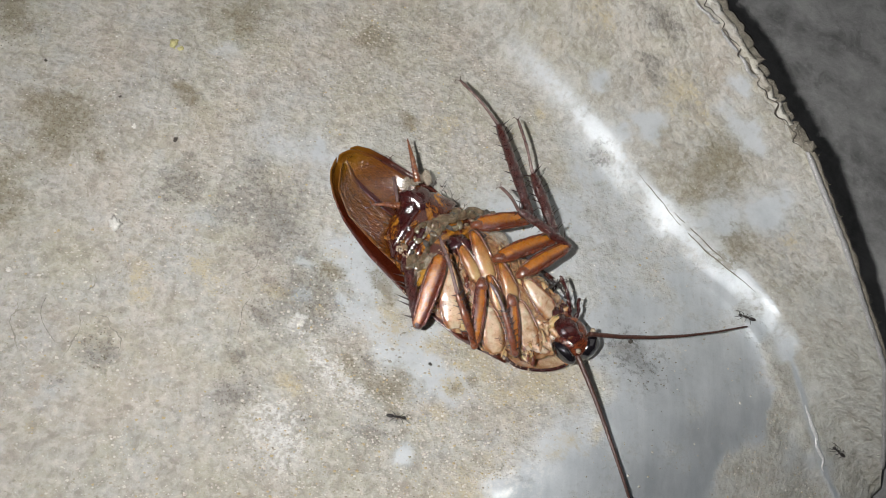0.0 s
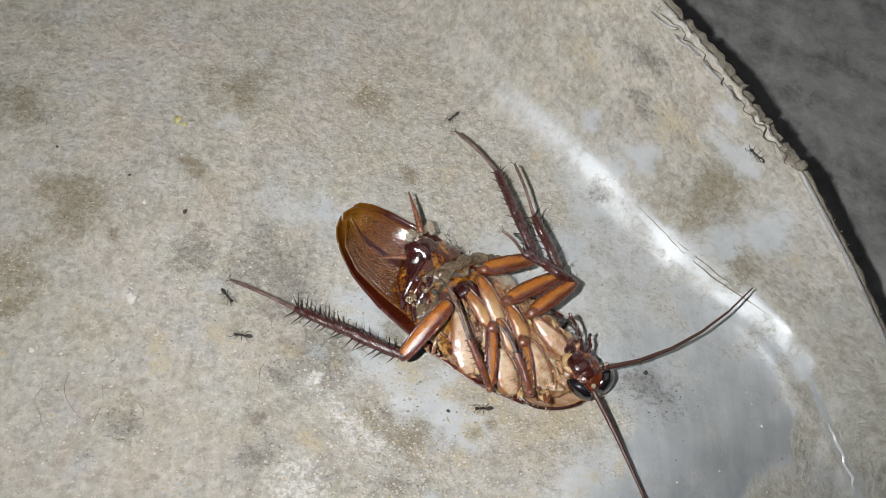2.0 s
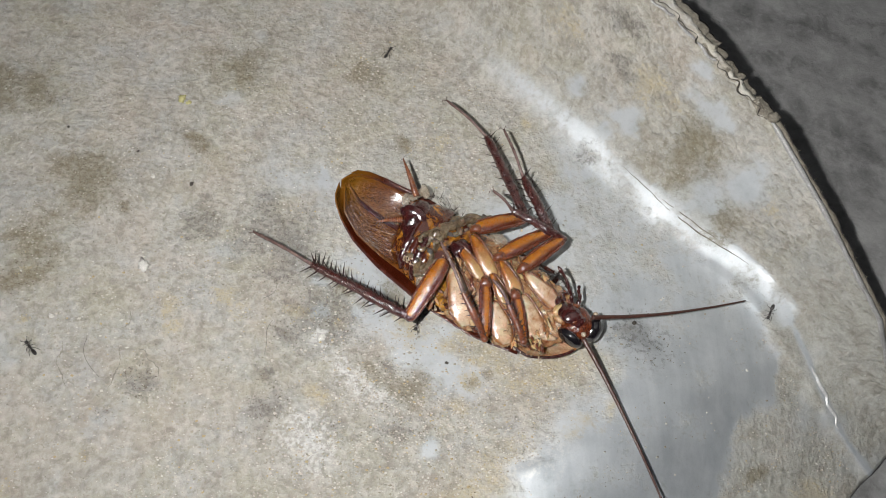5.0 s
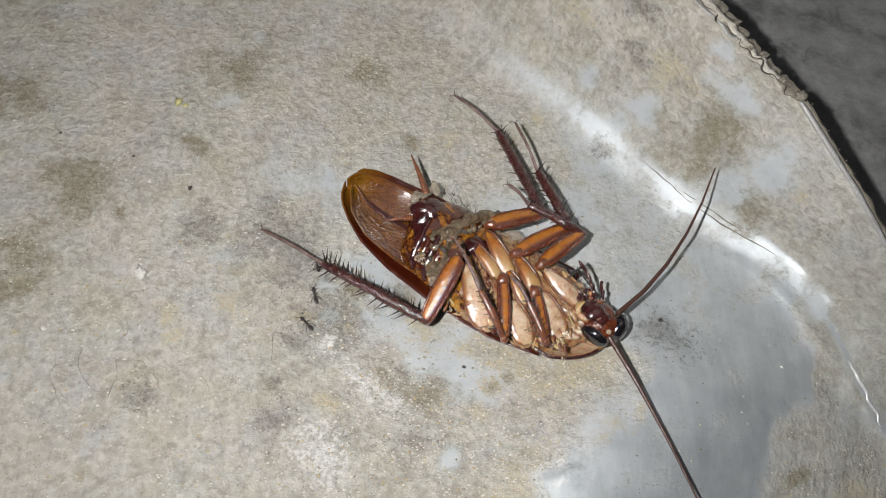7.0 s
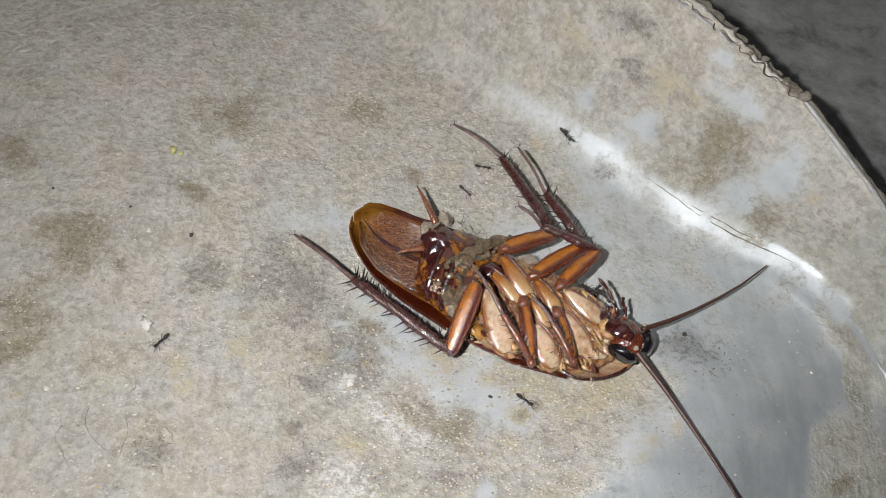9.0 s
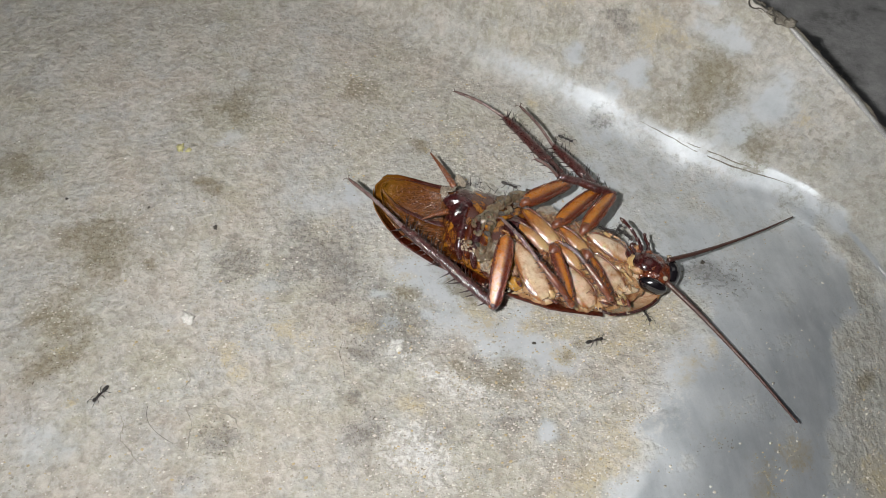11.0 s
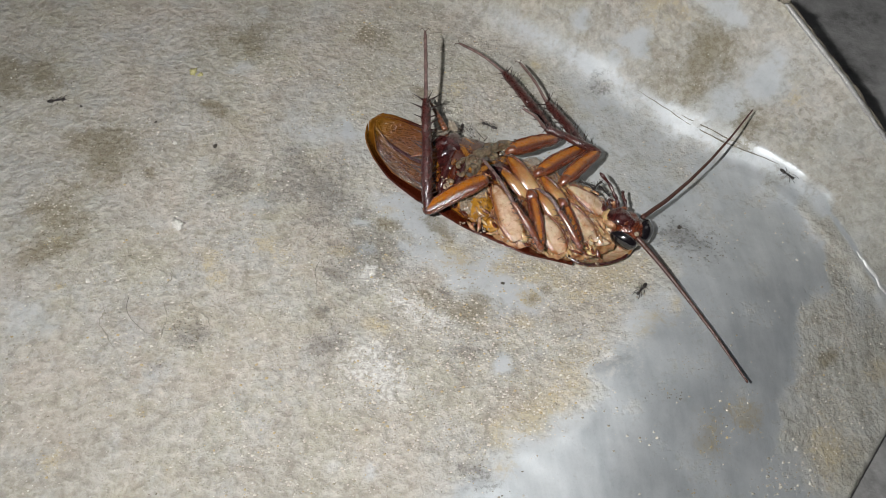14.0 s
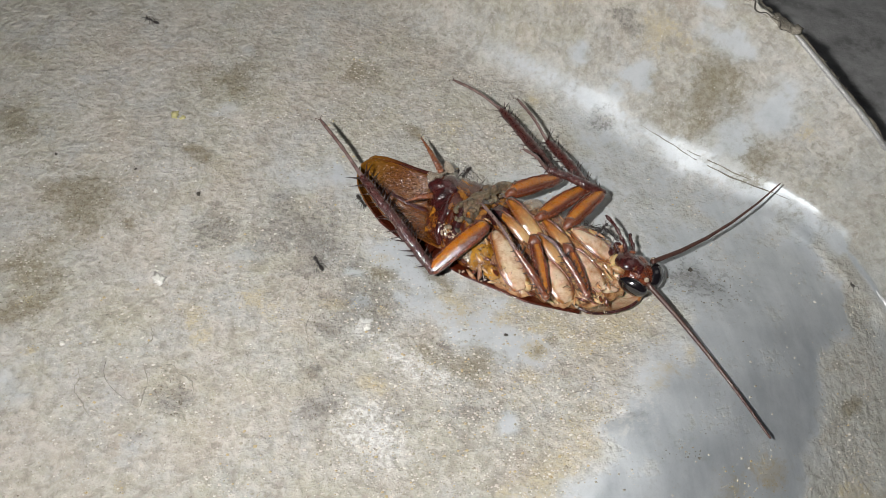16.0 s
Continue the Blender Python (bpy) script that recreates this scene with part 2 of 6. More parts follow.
    c = mixed(t, maths(t, "MULTIPLY", ramp(t, g, 0.34, 0.46, (1, 1, 1), (0, 0, 0)), 0.08), c, (0.14, 0.13, 0.11))
    pit = tex(t, 900, kind="ShaderNodeTexVoronoi")
    hole = maths(t, "MULTIPLY", ramp(t, maths(t, "ADD", pit.outputs["Distance"], maths(t, "MULTIPLY", f, 0.3)), 0.24, 0.40, (1, 1, 1), (0, 0, 0)), ramp(t, pit.outputs["Color"], 0.66, 0.80))
    c = mixed(t, maths(t, "MULTIPLY", hole, maths(t, "SUBTRACT", 0.42, maths(t, "MULTIPLY", bare, 0.34))), c, (0.12, 0.108, 0.088))
    # pale crystals that catch the light
    x = tex(t, 1900, kind="ShaderNodeTexVoronoi")
    grain = maths(t, "MULTIPLY", ramp(t, x.outputs["Distance"], 0.10, 0.26, (1, 1, 1), (0, 0, 0)), ramp(t, x.outputs["Color"], 0.80, 0.86))
    c = mixed(t, maths(t, "MULTIPLY", grain, maths(t, "SUBTRACT", 0.5, maths(t, "MULTIPLY", bare, 0.42))), c, (0.78, 0.77, 0.73))
    link(t, c, p.inputs["Base Color"])
    smooth = maths(t, "MULTIPLY", bare, maths(t, "SUBTRACT", 1.0, stain), clamp=True)
    link(t, maths(t, "MULTIPLY", maths(t, "MULTIPLY", smooth, maths(t, "ADD", 0.25, maths(t, "MULTIPLY", attr(t, "metal"), 0.75), clamp=True)), 0.62), p.inputs["Metallic"])
    r = maths(t, "SUBTRACT", 0.74, maths(t, "MULTIPLY", smooth, 0.23))
    r = maths(t, "SUBTRACT", r, maths(t, "MULTIPLY", attr(t, "worn"), -0.10), clamp=True)
    link(t, maths(t, "MULTIPLY", ramp(t, maths(t, "ADD", attr(t, "worn"), maths(t, "MULTIPLY", maths(t, "SUBTRACT", maths(t, "ADD", maths(t, "MULTIPLY", d, 0.5), maths(t, "MULTIPLY", f, 0.5)), 0.5), 0.45)), 0.05, 1.0), 0.30), p.inputs["Coat Weight"])
    p.inputs["Coat Roughness"].default_value = 0.42
    r = maths(t, "ADD", r, maths(t, "MULTIPLY", maths(t, "SUBTRACT", f, 0.5), 0.3), clamp=True)
    link(t, r, p.inputs["Roughness"])
    link(t, maths(t, "ADD", 0.45, maths(t, "MULTIPLY", smooth, 0.3)), p.inputs["Specular IOR Level"])
    h = maths(t, "ADD", maths(t, "MULTIPLY", f, 0.4), maths(t, "MULTIPLY", g, 0.1))
    h = maths(t, "ADD", h, maths(t, "MULTIPLY", e, 0.5))
    h = maths(t, "ADD", h, maths(t, "MULTIPLY", lump, 1.6))
    h = maths(t, "ADD", h, maths(t, "MULTIPLY", grain, 0.35))
    h = maths(t, "MULTIPLY", maths(t, "SUBTRACT", h, 1.3), maths(t, "SUBTRACT", 1.0, maths(t, "MULTIPLY", bare, 0.98, clamp=True)))
    bump(t, p, h, 0.9, 0.00036)
    return m


def plain(name, a, b, rough, scale, relief, metal=0.0):
    m, t, p = nodes_of(name)
    n, f = tex(t, scale, 6, 0.65), tex(t, scale * 7, 3, 0.6)
    c = mixed(t, ramp(t, n.outputs["Fac"], 0.33, 0.68), a, b)
    c = mixed(t, ramp(t, f.outputs["Fac"], 0.55, 0.75), c, [v * 1.7 for v in b])
    link(t, c, p.inputs["Base Color"])
    p.inputs["Roughness"].default_value, p.inputs["Metallic"].default_value = rough, metal
    bump(t, p, mixed(t, 0.5, n.outputs["Fac"], f.outputs["Fac"]), 0.9, relief)
    return m


PAN = pan_material()
def ground_material():
    """Dark worn concrete: cloudy patches, stains and fine grain."""
    m, t, p = nodes_of("dark_floor")
    b, d, f = (tex(t, sc, 6, 0.66, 0.3).outputs["Fac"] for sc in (45, 210, 1100))
    c = mixed(t, ramp(t, b, 0.35, 0.66), (0.155, 0.155, 0.155), (0.29, 0.29, 0.288))
    c = mixed(t, maths(t, "MULTIPLY", ramp(t, d, 0.46, 0.68), 0.7), c, (0.38, 0.38, 0.375))
    c = mixed(t, maths(t, "MULTIPLY", ramp(t, d, 0.30, 0.44, (1, 1, 1), (0, 0, 0)), 0.6), c, (0.07, 0.069, 0.068))
    c = mixed(t, maths(t, "MULTIPLY", ramp(t, f, 0.56, 0.74), 0.4), c, (0.42, 0.42, 0.41))
    link(t, c, p.inputs["Base Color"])
    p.inputs["Roughness"].default_value = 0.78
    bump(t, p, mixed(t, 0.4, d, f), 0.8, 0.0004)
    return m


GROUND = ground_material()
HEM = plain("grimy_hem", (0.12, 0.107, 0.085), (0.27, 0.245, 0.20), 0.75, 900, 0.0002)
STEEL = plain("worn_steel_edge", (0.30, 0.29, 0.28), (0.44, 0.44, 0.44), 0.45, 900, 0.00012, 0.3)
BRIGHT = plain("fold_glint_metal", (0.52, 0.52, 0.52), (0.62, 0.62, 0.62), 0.4, 900, 0.00006, 0.3)
YELLOWBIT = plain("yellow_crumb", (0.42, 0.39, 0.15), (0.55, 0.52, 0.28), 0.6, 1500, 0.0001)
WHITEBIT = plain("white_flake", (0.55, 0.54, 0.50), (0.72, 0.71, 0.67), 0.6, 1500, 0.0001)
def sand_material():
    """Mixed grains: each one cream, grey, ochre or brown."""
    m, t, p = nodes_of("mixed_sand")
    g = t.nodes.new("ShaderNodeNewGeometry")
    r = t.nodes.new("ShaderNodeValToRGB")
    r.color_ramp.interpolation = "CONSTANT"
    e = r.color_ramp.elements
    e[0].position, e[0].color = 0.0, (0.54, 0.50, 0.44, 1)
    e[1].position, e[1].color = 0.35, (0.36, 0.33, 0.27, 1)
    for at, tone in ((0.6, (0.60, 0.58, 0.52, 1)), (0.8, (0.42, 0.33, 0.18, 1)), (0.9, (0.29, 0.26, 0.20, 1))):
        e.new(at).color = tone
    link(t, g.outputs["Random Per Island"], r.inputs["Fac"])
    link(t, r.outputs["Color"], p.inputs["Base Color"])
    p.inputs["Roughness"].default_value = 0.5
    return m


SAND = sand_material()
GRIMEBIT = plain("grime_crumb", (0.27, 0.25, 0.205), (0.43, 0.41, 0.36), 0.8, 700, 0.0001)
BLACKBIT = plain("black_speck", (0.025, 0.021, 0.018), (0.08, 0.068, 0.055), 0.7, 2500, 0.0001)
DIRT = plain("brown_dirt", (0.075, 0.062, 0.042), (0.21, 0.18, 0.13), 0.85, 900, 0.00005)
OCHRE = plain("ochre_dirt", (0.30, 0.235, 0.11), (0.44, 0.37, 0.22), 0.8, 900, 0.00005)
HAIRCRACK = plain("hair_crack", (0.20, 0.185, 0.155), (0.31, 0.29, 0.25), 0.85, 2500, 0.0001)
CRACKTONE = plain("crack_tone", (0.13, 0.118, 0.095), (0.25, 0.23, 0.19), 0.85, 2500, 0.0001)
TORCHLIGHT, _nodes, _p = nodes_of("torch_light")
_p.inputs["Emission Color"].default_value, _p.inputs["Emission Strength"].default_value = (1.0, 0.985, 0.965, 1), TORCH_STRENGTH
HAIR = plain("dark_fibre", (0.03, 0.026, 0.022), (0.08, 0.07, 0.06), 0.6, 2500, 0.00002)


# ---- mesh helpers (centimetres) ----
def part(name, bm, mat, parent=None, label="", origin=None, flat=False):
    """Links a bmesh as one mesh object under a thing or a part."""
    o = Vector(origin) if origin is not None else (ROOT if parent is not None else Vector())
    for v in bm.verts:
        v.co = (v.co - o) * U
    me = bpy.data.meshes.new(name)
    bm.to_mesh(me)
    bm.free()
    if not flat:
        me.polygons.foreach_set("use_smooth", [True] * len(me.polygons))
    me.materials.append(mat)
    ob = new(name, me)
    ob.parent = parent
    return tagged(ob, label) if label else ob


def smooth_path(points, n):
    """n + 1 points on a Catmull-Rom curve through the given ones."""
    p = [Vector(q) for q in points]
    p = [p[0] * 2 - p[1], *p, p[-1] * 2 - p[-2]]
    out = []
    for k in range(n + 1):
        f = k / n * (len(p) - 3)
        i = min(int(f), len(p) - 4)
        s = f - i
        a, b, c, d = p[i:i + 4]
        out.append(0.5 * (2 * b + (c - a) * s + (2 * a - 5 * b + 4 * c - d) * s * s + (3 * b - a - 3 * c + d) * s ** 3))
    return out


def between(table, x):
    """Linear reading of a small table of (x, value...)."""
    if x <= table[0][0]:
        return table[0][1:]
    for a, b in zip(table, table[1:]):
        if x <= b[0]:
            f = (x - a[0]) / (b[0] - a[0])
            return tuple(u + (v - u) * f for u, v in zip(a[1:], b[1:]))
    return table[-1][1:]


def loft(bm, points, profile, up=(0, 0, 1), rings=14, sides=12, lumps=0.0, seed=0, dark=0):
    """Sweeps an ellipse along a path. profile: (0..1, half width, half height). Edges are marked for the shader;
    dark: the side (1 or -1) on which the mark reaches to the middle."""
    layer = bm.verts.layers.float.get("edge") or bm.verts.layers.float.new("edge")
    length = bm.verts.layers.float.get("along") or bm.verts.layers.float.new("along")
    path = smooth_path(points, rings)
    up, last = Vector(up), None
    for step, q in enumerate(path):
        k = step
        ahead = (path[min(k + 1, rings)] - path[max(k - 1, 0)]).normalized()
        side = ahead.cross(up).normalized()
        top = side.cross(ahead).normalized()
        w, h = between(profile, k / rings)[:2]
        ring = []
        for j in range(sides):
            a = 2 * math.pi * j / sides
            co = q + side * (math.cos(a) * w) + top * (math.sin(a) * h)
            if lumps:
                co += (co - q) * lumps * noise.noise(co * 9 + Vector((seed, 0, 0)))
            v = bm.verts.new(co)
            c = math.cos(a)
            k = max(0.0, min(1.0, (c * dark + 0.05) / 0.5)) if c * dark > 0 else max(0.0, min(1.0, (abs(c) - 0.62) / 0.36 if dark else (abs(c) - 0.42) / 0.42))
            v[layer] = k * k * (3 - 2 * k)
            v[length] = step / rings
            ring.append(v)
        if last:
            for j in range(sides):
                bm.faces.new((last[j], last[(j + 1) % sides], ring[(j + 1) % sides], ring[j]))
        else:
            bm.faces.new(ring[::-1])
        last = ring
    bm.faces.new(last)
    return bm


def ball(bm, centre, radii, turn=0.0, lumps=0.0, level=3, seed=0, tilt=0.0):
    """An ellipsoid turned about z, with optional lumps."""
    layer = bm.verts.layers.float.get("edge") or bm.verts.layers.float.new("edge")
    m = pose(*centre, 0, tilt, turn)
    made = bmesh.ops.create_icosphere(bm, subdivisions=level, radius=1)["verts"]
    for v in made:
        k = 1 + lumps * noise.noise(v.co * 2.3 + Vector((seed, seed, 0)))
        v[layer] = 0
        v.co = m @ Vector(c * r * k for c, r in zip(v.co, radii))
    return bm


def cone(bm, foot, tip, r, sides=5):
    foot, tip = Vector(foot), Vector(tip)
    d = (tip - foot).normalized()
    a = d.orthogonal().normalized()
    b = d.cross(a)
    ring = [bm.verts.new(foot + (a * math.cos(2 * math.pi * j / sides) + b * math.sin(2 * math.pi * j / sides)) * r) for j in range(sides)]
    top = bm.verts.new(tip)
    for j in range(sides):
        bm.faces.new((ring[j], ring[(j + 1) % sides], top))
    bm.faces.new(ring[::-1])


def thing(name, label, category, group="", at=(0, 0, 0)):
    ob = new(name)
    ob.empty_display_size = 0.005
    ob.location = Vector(at) * U
    return tagged(ob, label, category, group)


# ---- the dustpan: base, raised side wall, drooping front edge ----
spots = {}


def spot(kind, x, y, z, r, stretch=1.0, turn=0):
    spots.setdefault(kind, []).append((x, y, z, r, stretch, math.radians(turn)))


spot("stain", -6.47, 2.55, 0.00, 0.54, 1.0, 0)
spot("stain", -3.60, 3.17, 0.00, 0.61, 1.0, 0)
spot("stain", -1.70, 3.23, 0.00, 0.36, 1.0, 0)
spot("stain", -5.48, 1.00, 0.00, 0.72, 1.0, 0)
spot("dark", -2.60, 0.16, 0.00, 0.70, 1.0, 0)
spot("dark", -1.95, -0.74, 0.00, 0.60, 1.0, 0)
spot("dark", -3.82, 0.51, 0.00, 0.41, 1.0, 0)
spot("dark", -2.69, -2.06, 0.00, 0.38, 1.0, 0)
spot("bare", -2.57, 1.26, 0.00, 0.51, 1.6, -10)
spot("bare", 0.87, 0.54, 0.00, 1.20, 1.0, 0)
spot("bare", 1.79, -0.38, 0.00, 1.20, 1.0, 0)
spot("bare", -0.89, -1.17, 0.00, 0.50, 2.0, -35)
spot("bare", -0.41, -1.61, 0.00, 0.43, 2.0, -40)
spot("bare", 2.51, -1.51, 0.00, 1.17, 1.0, 0)
spot("bare", 1.39, -2.43, 0.00, 0.80, 1.0, 0)
spot("bare", -1.44, -0.27, 0.00, 0.50, 2.0, -40)
spot("bare", -3.47, 0.07, 0.00, 0.24, 1.4, 0)
spot("bare", -3.72, 2.56, 0.00, 0.22, 1.5, 0)
spot("dark", 2.19, -0.95, 0.00, 0.47, 1.5, -20)
spot("stain", 3.86, 0.03, 0.00, 0.24, 1.0, 0)
spot("stain", -0.93, -1.76, 0.00, 0.32, 1.0, 0)
spot("tan", 0.42, -1.57, 0.00, 0.26, 1.4, -20)
spot("tan", -0.12, -1.65, 0.00, 0.22, 1.0, 0)
spot("tan", 0.97, -1.42, 0.00, 0.45, 2.0, 30)
spot("white", -2.16, -2.43, 0.00, 0.36, 1.7, -50)
spot("white", -1.60, -1.67, 0.00, 0.27, 2.5, -35)
spot("white", -2.10, -1.14, 0.00, 0.15, 2.0, -40)
spot("white", -4.52, -0.18, 0.00, 0.08, 1.0, 0)
spot("white", 0.61, -2.79, 0.00, 0.36, 2.0, 30)
spot("tan", 0.46, -2.54, 0.00, 0.22, 2.5, 30)
spot("bare", -5.82, -3.87, 0.00, 0.47, 1.0, 0)
spot("bare", -6.22, -1.43, 0.00, 0.40, 1.6, 0)
spot("bare", -2.77, -3.57, 0.00, 0.12, 1.0, 0)
spot("bare", -0.17, -3.77, 0.00, 1.06, 1.6, 35)
spot("bare", 1.15, -2.94, 0.00, 0.99, 1.0, 0)
spot("bare", -1.68, -4.54, 0.00, 0.78, 2.0, 20)
spot("bare", 1.81, -4.50, 0.00, 1.01, 1.5, 30)
spot("tan", 1.70, -3.69, 0.00, 0.34, 1.0, 0)
spot("tan", 2.26, -3.42, 0.00, 0.31, 1.0, 0)
spot("tan", 1.35, -2.18, 0.00, 0.30, 2.0, 20)
spot("tan", -0.34, -3.16, 0.00, 0.35, 4.0, 35)
spot("dark", -2.14, -0.82, 0.00, 0.69, 1.0, 0)
spot("dark", -3.01, 0.40, 0.00, 0.72, 1.0, 0)
spot("stain", -5.46, 1.09, 0.00, 0.46, 1.0, 0)
spot("stain", -5.97, 0.08, 0.00, 0.51, 1.0, 0)
spot("stain", -1.01, -1.79, 0.00, 0.27, 1.0, 0)
spot("tan", -1.04, -0.87, 0.00, 0.24, 1.0, 0)
spot("stain", -6.06, -0.48, 0.00, 0.32, 2.0, 30)
spot("dark", -4.30, -1.79, 0.00, 0.28, 1.0, 0)
spot("dark", -4.40, -1.76, 0.00, 0.24, 1.0, 0)
spot("stain", -6.92, 2.46, 0.00, 0.55, 1.0, 0)
spot("tan", 3.40, -3.85, -0.50, 0.40, 2.0, 45)
spot("tan", 4.66, -2.92, -0.50, 0.26, 2.0, 20)
spot("stain", 3.75, -2.69, -0.30, 0.16, 2.0, 20)
spot("stain", 2.88, 1.55, 0.75, 0.62)
spot("stain", 2.95, 1.50, 1.15, 0.55)
spot("stain", 2.60, 1.85, 0.60, 0.35)
spot("stain", 3.46, 0.70, 0.50, 0.36)
spot("bare", 3.22, 1.02, 0.62, 0.55)
spot("bare", 3.50, 0.80, 1.25, 0.50)
spot("bare", 1.95, 2.30, 0.40, 0.30)
spot("bare", 2.10, 2.17, 0.79, 0.24, 1.7, -48)
spot("bare", 2.86, 1.63, 1.82, 0.28, 1.7, -48)
spot("bare", 2.62, 1.90, 2.25, 0.18, 1.7, -48)
spot("bare", 1.44, 2.78, 0.64, 0.22)
spot("dark", 1.77, 2.86, 2.01, 0.26, 1.8, -48)
spot("dark", 1.88, 2.60, 1.39, 0.20, 1.8, -48)
spot("tan", 2.30, 2.20, 1.50, 0.34, 1.4, -48)
spot("tan", 1.00, 3.30, 1.30, 0.34, 1.4, -48)
spot("dark", 1.62, 1.99, 0.09, 0.26)
spot("tan", 3.70, 0.42, 1.20, 0.25)
# crumbs of dirt, ochre flakes and rubbed spots round the bare strip below the cockroach
_rnd = random.Random(17)
for _k in range(46):
    _u, _v = _rnd.uniform(-2.6, 2.4), _rnd.gauss(0, 0.55)
    spot(("tan", "stain", "dark", "bare", "tan")[_k % 5], -0.2 + _u * 0.85 + _v * 0.4, -1.75 - _u * 0.42 + _v * 0.8, 0, _rnd.uniform(0.07, 0.19), _rnd.uniform(1, 2.4), _rnd.uniform(-60, 10))
for _k in range(36):
    spot(("stain", "tan", "dark", "tan", "bare", "bare")[_k % 6], _rnd.uniform(-7, 2), _rnd.uniform(-5, 4), 0, _rnd.uniform(0.06, 0.22), _rnd.uniform(1, 2.5), _rnd.uniform(-90, 90))


def field(kind, p):
    """How much of a stain lies at p, with an uneven outline."""
    out = 0.0
    for x, y, z, r, stretch, a in spots.get(kind, ()):
        dx, dy, dz = p.x - x, p.y - y, p.z - z
        if abs(dx) < 2.2 * r * stretch and abs(dy) < 2.2 * r * stretch:
            u, v = dx * math.cos(a) + dy * math.sin(a), dy * math.cos(a) - dx * math.sin(a)
            d = math.sqrt((u / stretch) ** 2 + v * v + dz * dz * 0.6) / r
            d += 0.55 * noise.fractal(p * (1.3 / max(0.25, r)) + Vector((x, y, 0)), 0.9, 2.2, 4)
            k = 1.0 - max(0.0, min(1.0, d / 1.35))
            out = max(out, k * k * (3 - 2 * k))
    return out


def base_height(n, s):
    """The pan's floor: flat, a low swell near the front, then bent down to the front edge; it sags at the back too."""
    k = max(0.0, min(1.0, (n + 3.6) / 2.4))
    k = k * k * (3 - 2 * k) * math.exp(-(max(0.0, n - 0.2) / 1.7) ** 2)
    z = 0.25 * k * math.exp(-((s - 2.75) / 1.0) ** 2) - 0.075 * math.log(1 + math.exp((s - 3.5) / 0.25))
    return z - 0.18 * max(0.0, -9.0 - s)


def fold(n, s):
    """The floor's upward curve before the wall's foot; it sets in towards the front."""
    return (0.10 + 0.65 * max(0.0, min(1.0, (s - 1.6) / 1.2))) * max(0.0, min(2.80, n) - 2.45) ** 2


def dent(p):
    return 0.035 * noise.noise(p * 0.55) + 0.012 * noise.noise(p * 2.1) + 0.004 * noise.noise(p * 7.0)


def floor_at(x, y):
    """The height of the pan's floor under a place."""
    n, s = x * NX + y * NY, x * DX + y * DY
    z = base_height(n, max(-12.0, min(5.6, s)))
    return z + dent(Vector((x, y, z)))


# where the grime ends and bare painted metal begins, along the pan for each place across it
BARE = ((-14, 3.2), (-6, 2.3), (-4.7, 2.1), (-3.9, 2.1), (-2.8, 2.36), (-1.25, 2.55), (-0.1, 2.62), (0.3, 2.1), (0.6, 1.7), (1.3, 0.4), (1.8, -0.5), (2.6, -1.2), (2.9, -1.4))


RUBBED = ((-3.4, 2.42), (-2.3, 2.56), (-1.2, 2.70), (-0.1, 2.77), (0.8, 2.77), (1.35, 2.82), (1.8, 2.90), (2.25, 3.02), (3.26, 2.96), (4.06, 2.72), (4.9, 2.52))  # the shiny crest of the fold, across for each place along
# where the clean paint ends again, towards the front corner under the side wall
CRUST = ((-0.6, 4.6), (-0.3, 4.35), (0.6, 4.16), (1.1, 3.92), (1.5, 3.85), (2.1, 3.9), (2.33, 3.7), (2.53, 3.37), (2.7, 2.9), (3.0, 2.6))


def crusted(p):
    """How thick the dirt lies in the front corner."""
    n, s = p.x * NX + p.y * NY, p.x * DX + p.y * DY
    if n < -0.9 or s < 2.2:
        return 0.0
    d = s - between(CRUST, n)[0] + 0.28 * noise.fractal(p * 1.6, 0.9, 2.2, 4)
    k = max(0.0, min(1.0, d / 0.35 + 0.3))
    return k * k * (3 - 2 * k) * max(0.0, min(1.0, (n + 0.9) / 0.8)) * max(0.0, min(1.0, 0.85 + 0.5 * noise.fractal(p * 2.3, 0.9, 2.2, 3))) * (1 - math.exp(-((n - between(RUBBED, s)[0]) / (0.15 if s < 3.4 else 0.05)) ** 2))


def bare_zone(p):
    """How bare the pan's front and the strip below the side wall are."""
    n, s = p.x * NX + p.y * NY, p.x * DX + p.y * DY
    if n > 3.15 or s < -2.5 or p.z - base_height(n, s) > 0.30:
        return 0.0
    d = s - between(BARE, n)[0] + 0.6 * noise.fractal(p * 1.1, 0.9, 2.2, 4)
    k = max(0.0, min(1.0, d / (0.55 if s > 1.6 else 1.1) + 0.4))
    wear = 0.66 + 0.34 * max(0.0, min(1.0, (s - 1.2) / 1.6))
    return k * k * (3 - 2 * k) * wear * (1 - 0.85 * crusted(p)) * max(0.0, min(1.0, 0.92 + 0.35 * noise.fractal(p * 1.7, 0.9, 2.2, 3)))


RIM = ((-13, 3.1), (-4, 3.05), (-0.3, 2.70), (1.33, 2.36), (2.53, 1.82), (4.06, 1.00), (5.0, 0.06), (5.63, -0.62))
WALL = ((0, 2.80), (0.02, 2.90), (0.07, 2.98), (0.25, 3.16), (0.34, 3.20), (0.46, 3.225), (0.65, 3.235), (0.95, 3.245), (1.4, 3.25), (1.9, 3.26), (2.4, 3.27))


def pan_point(n, s, z):
    return Vector((n * NX + s * DX, n * NY + s * DY, z))


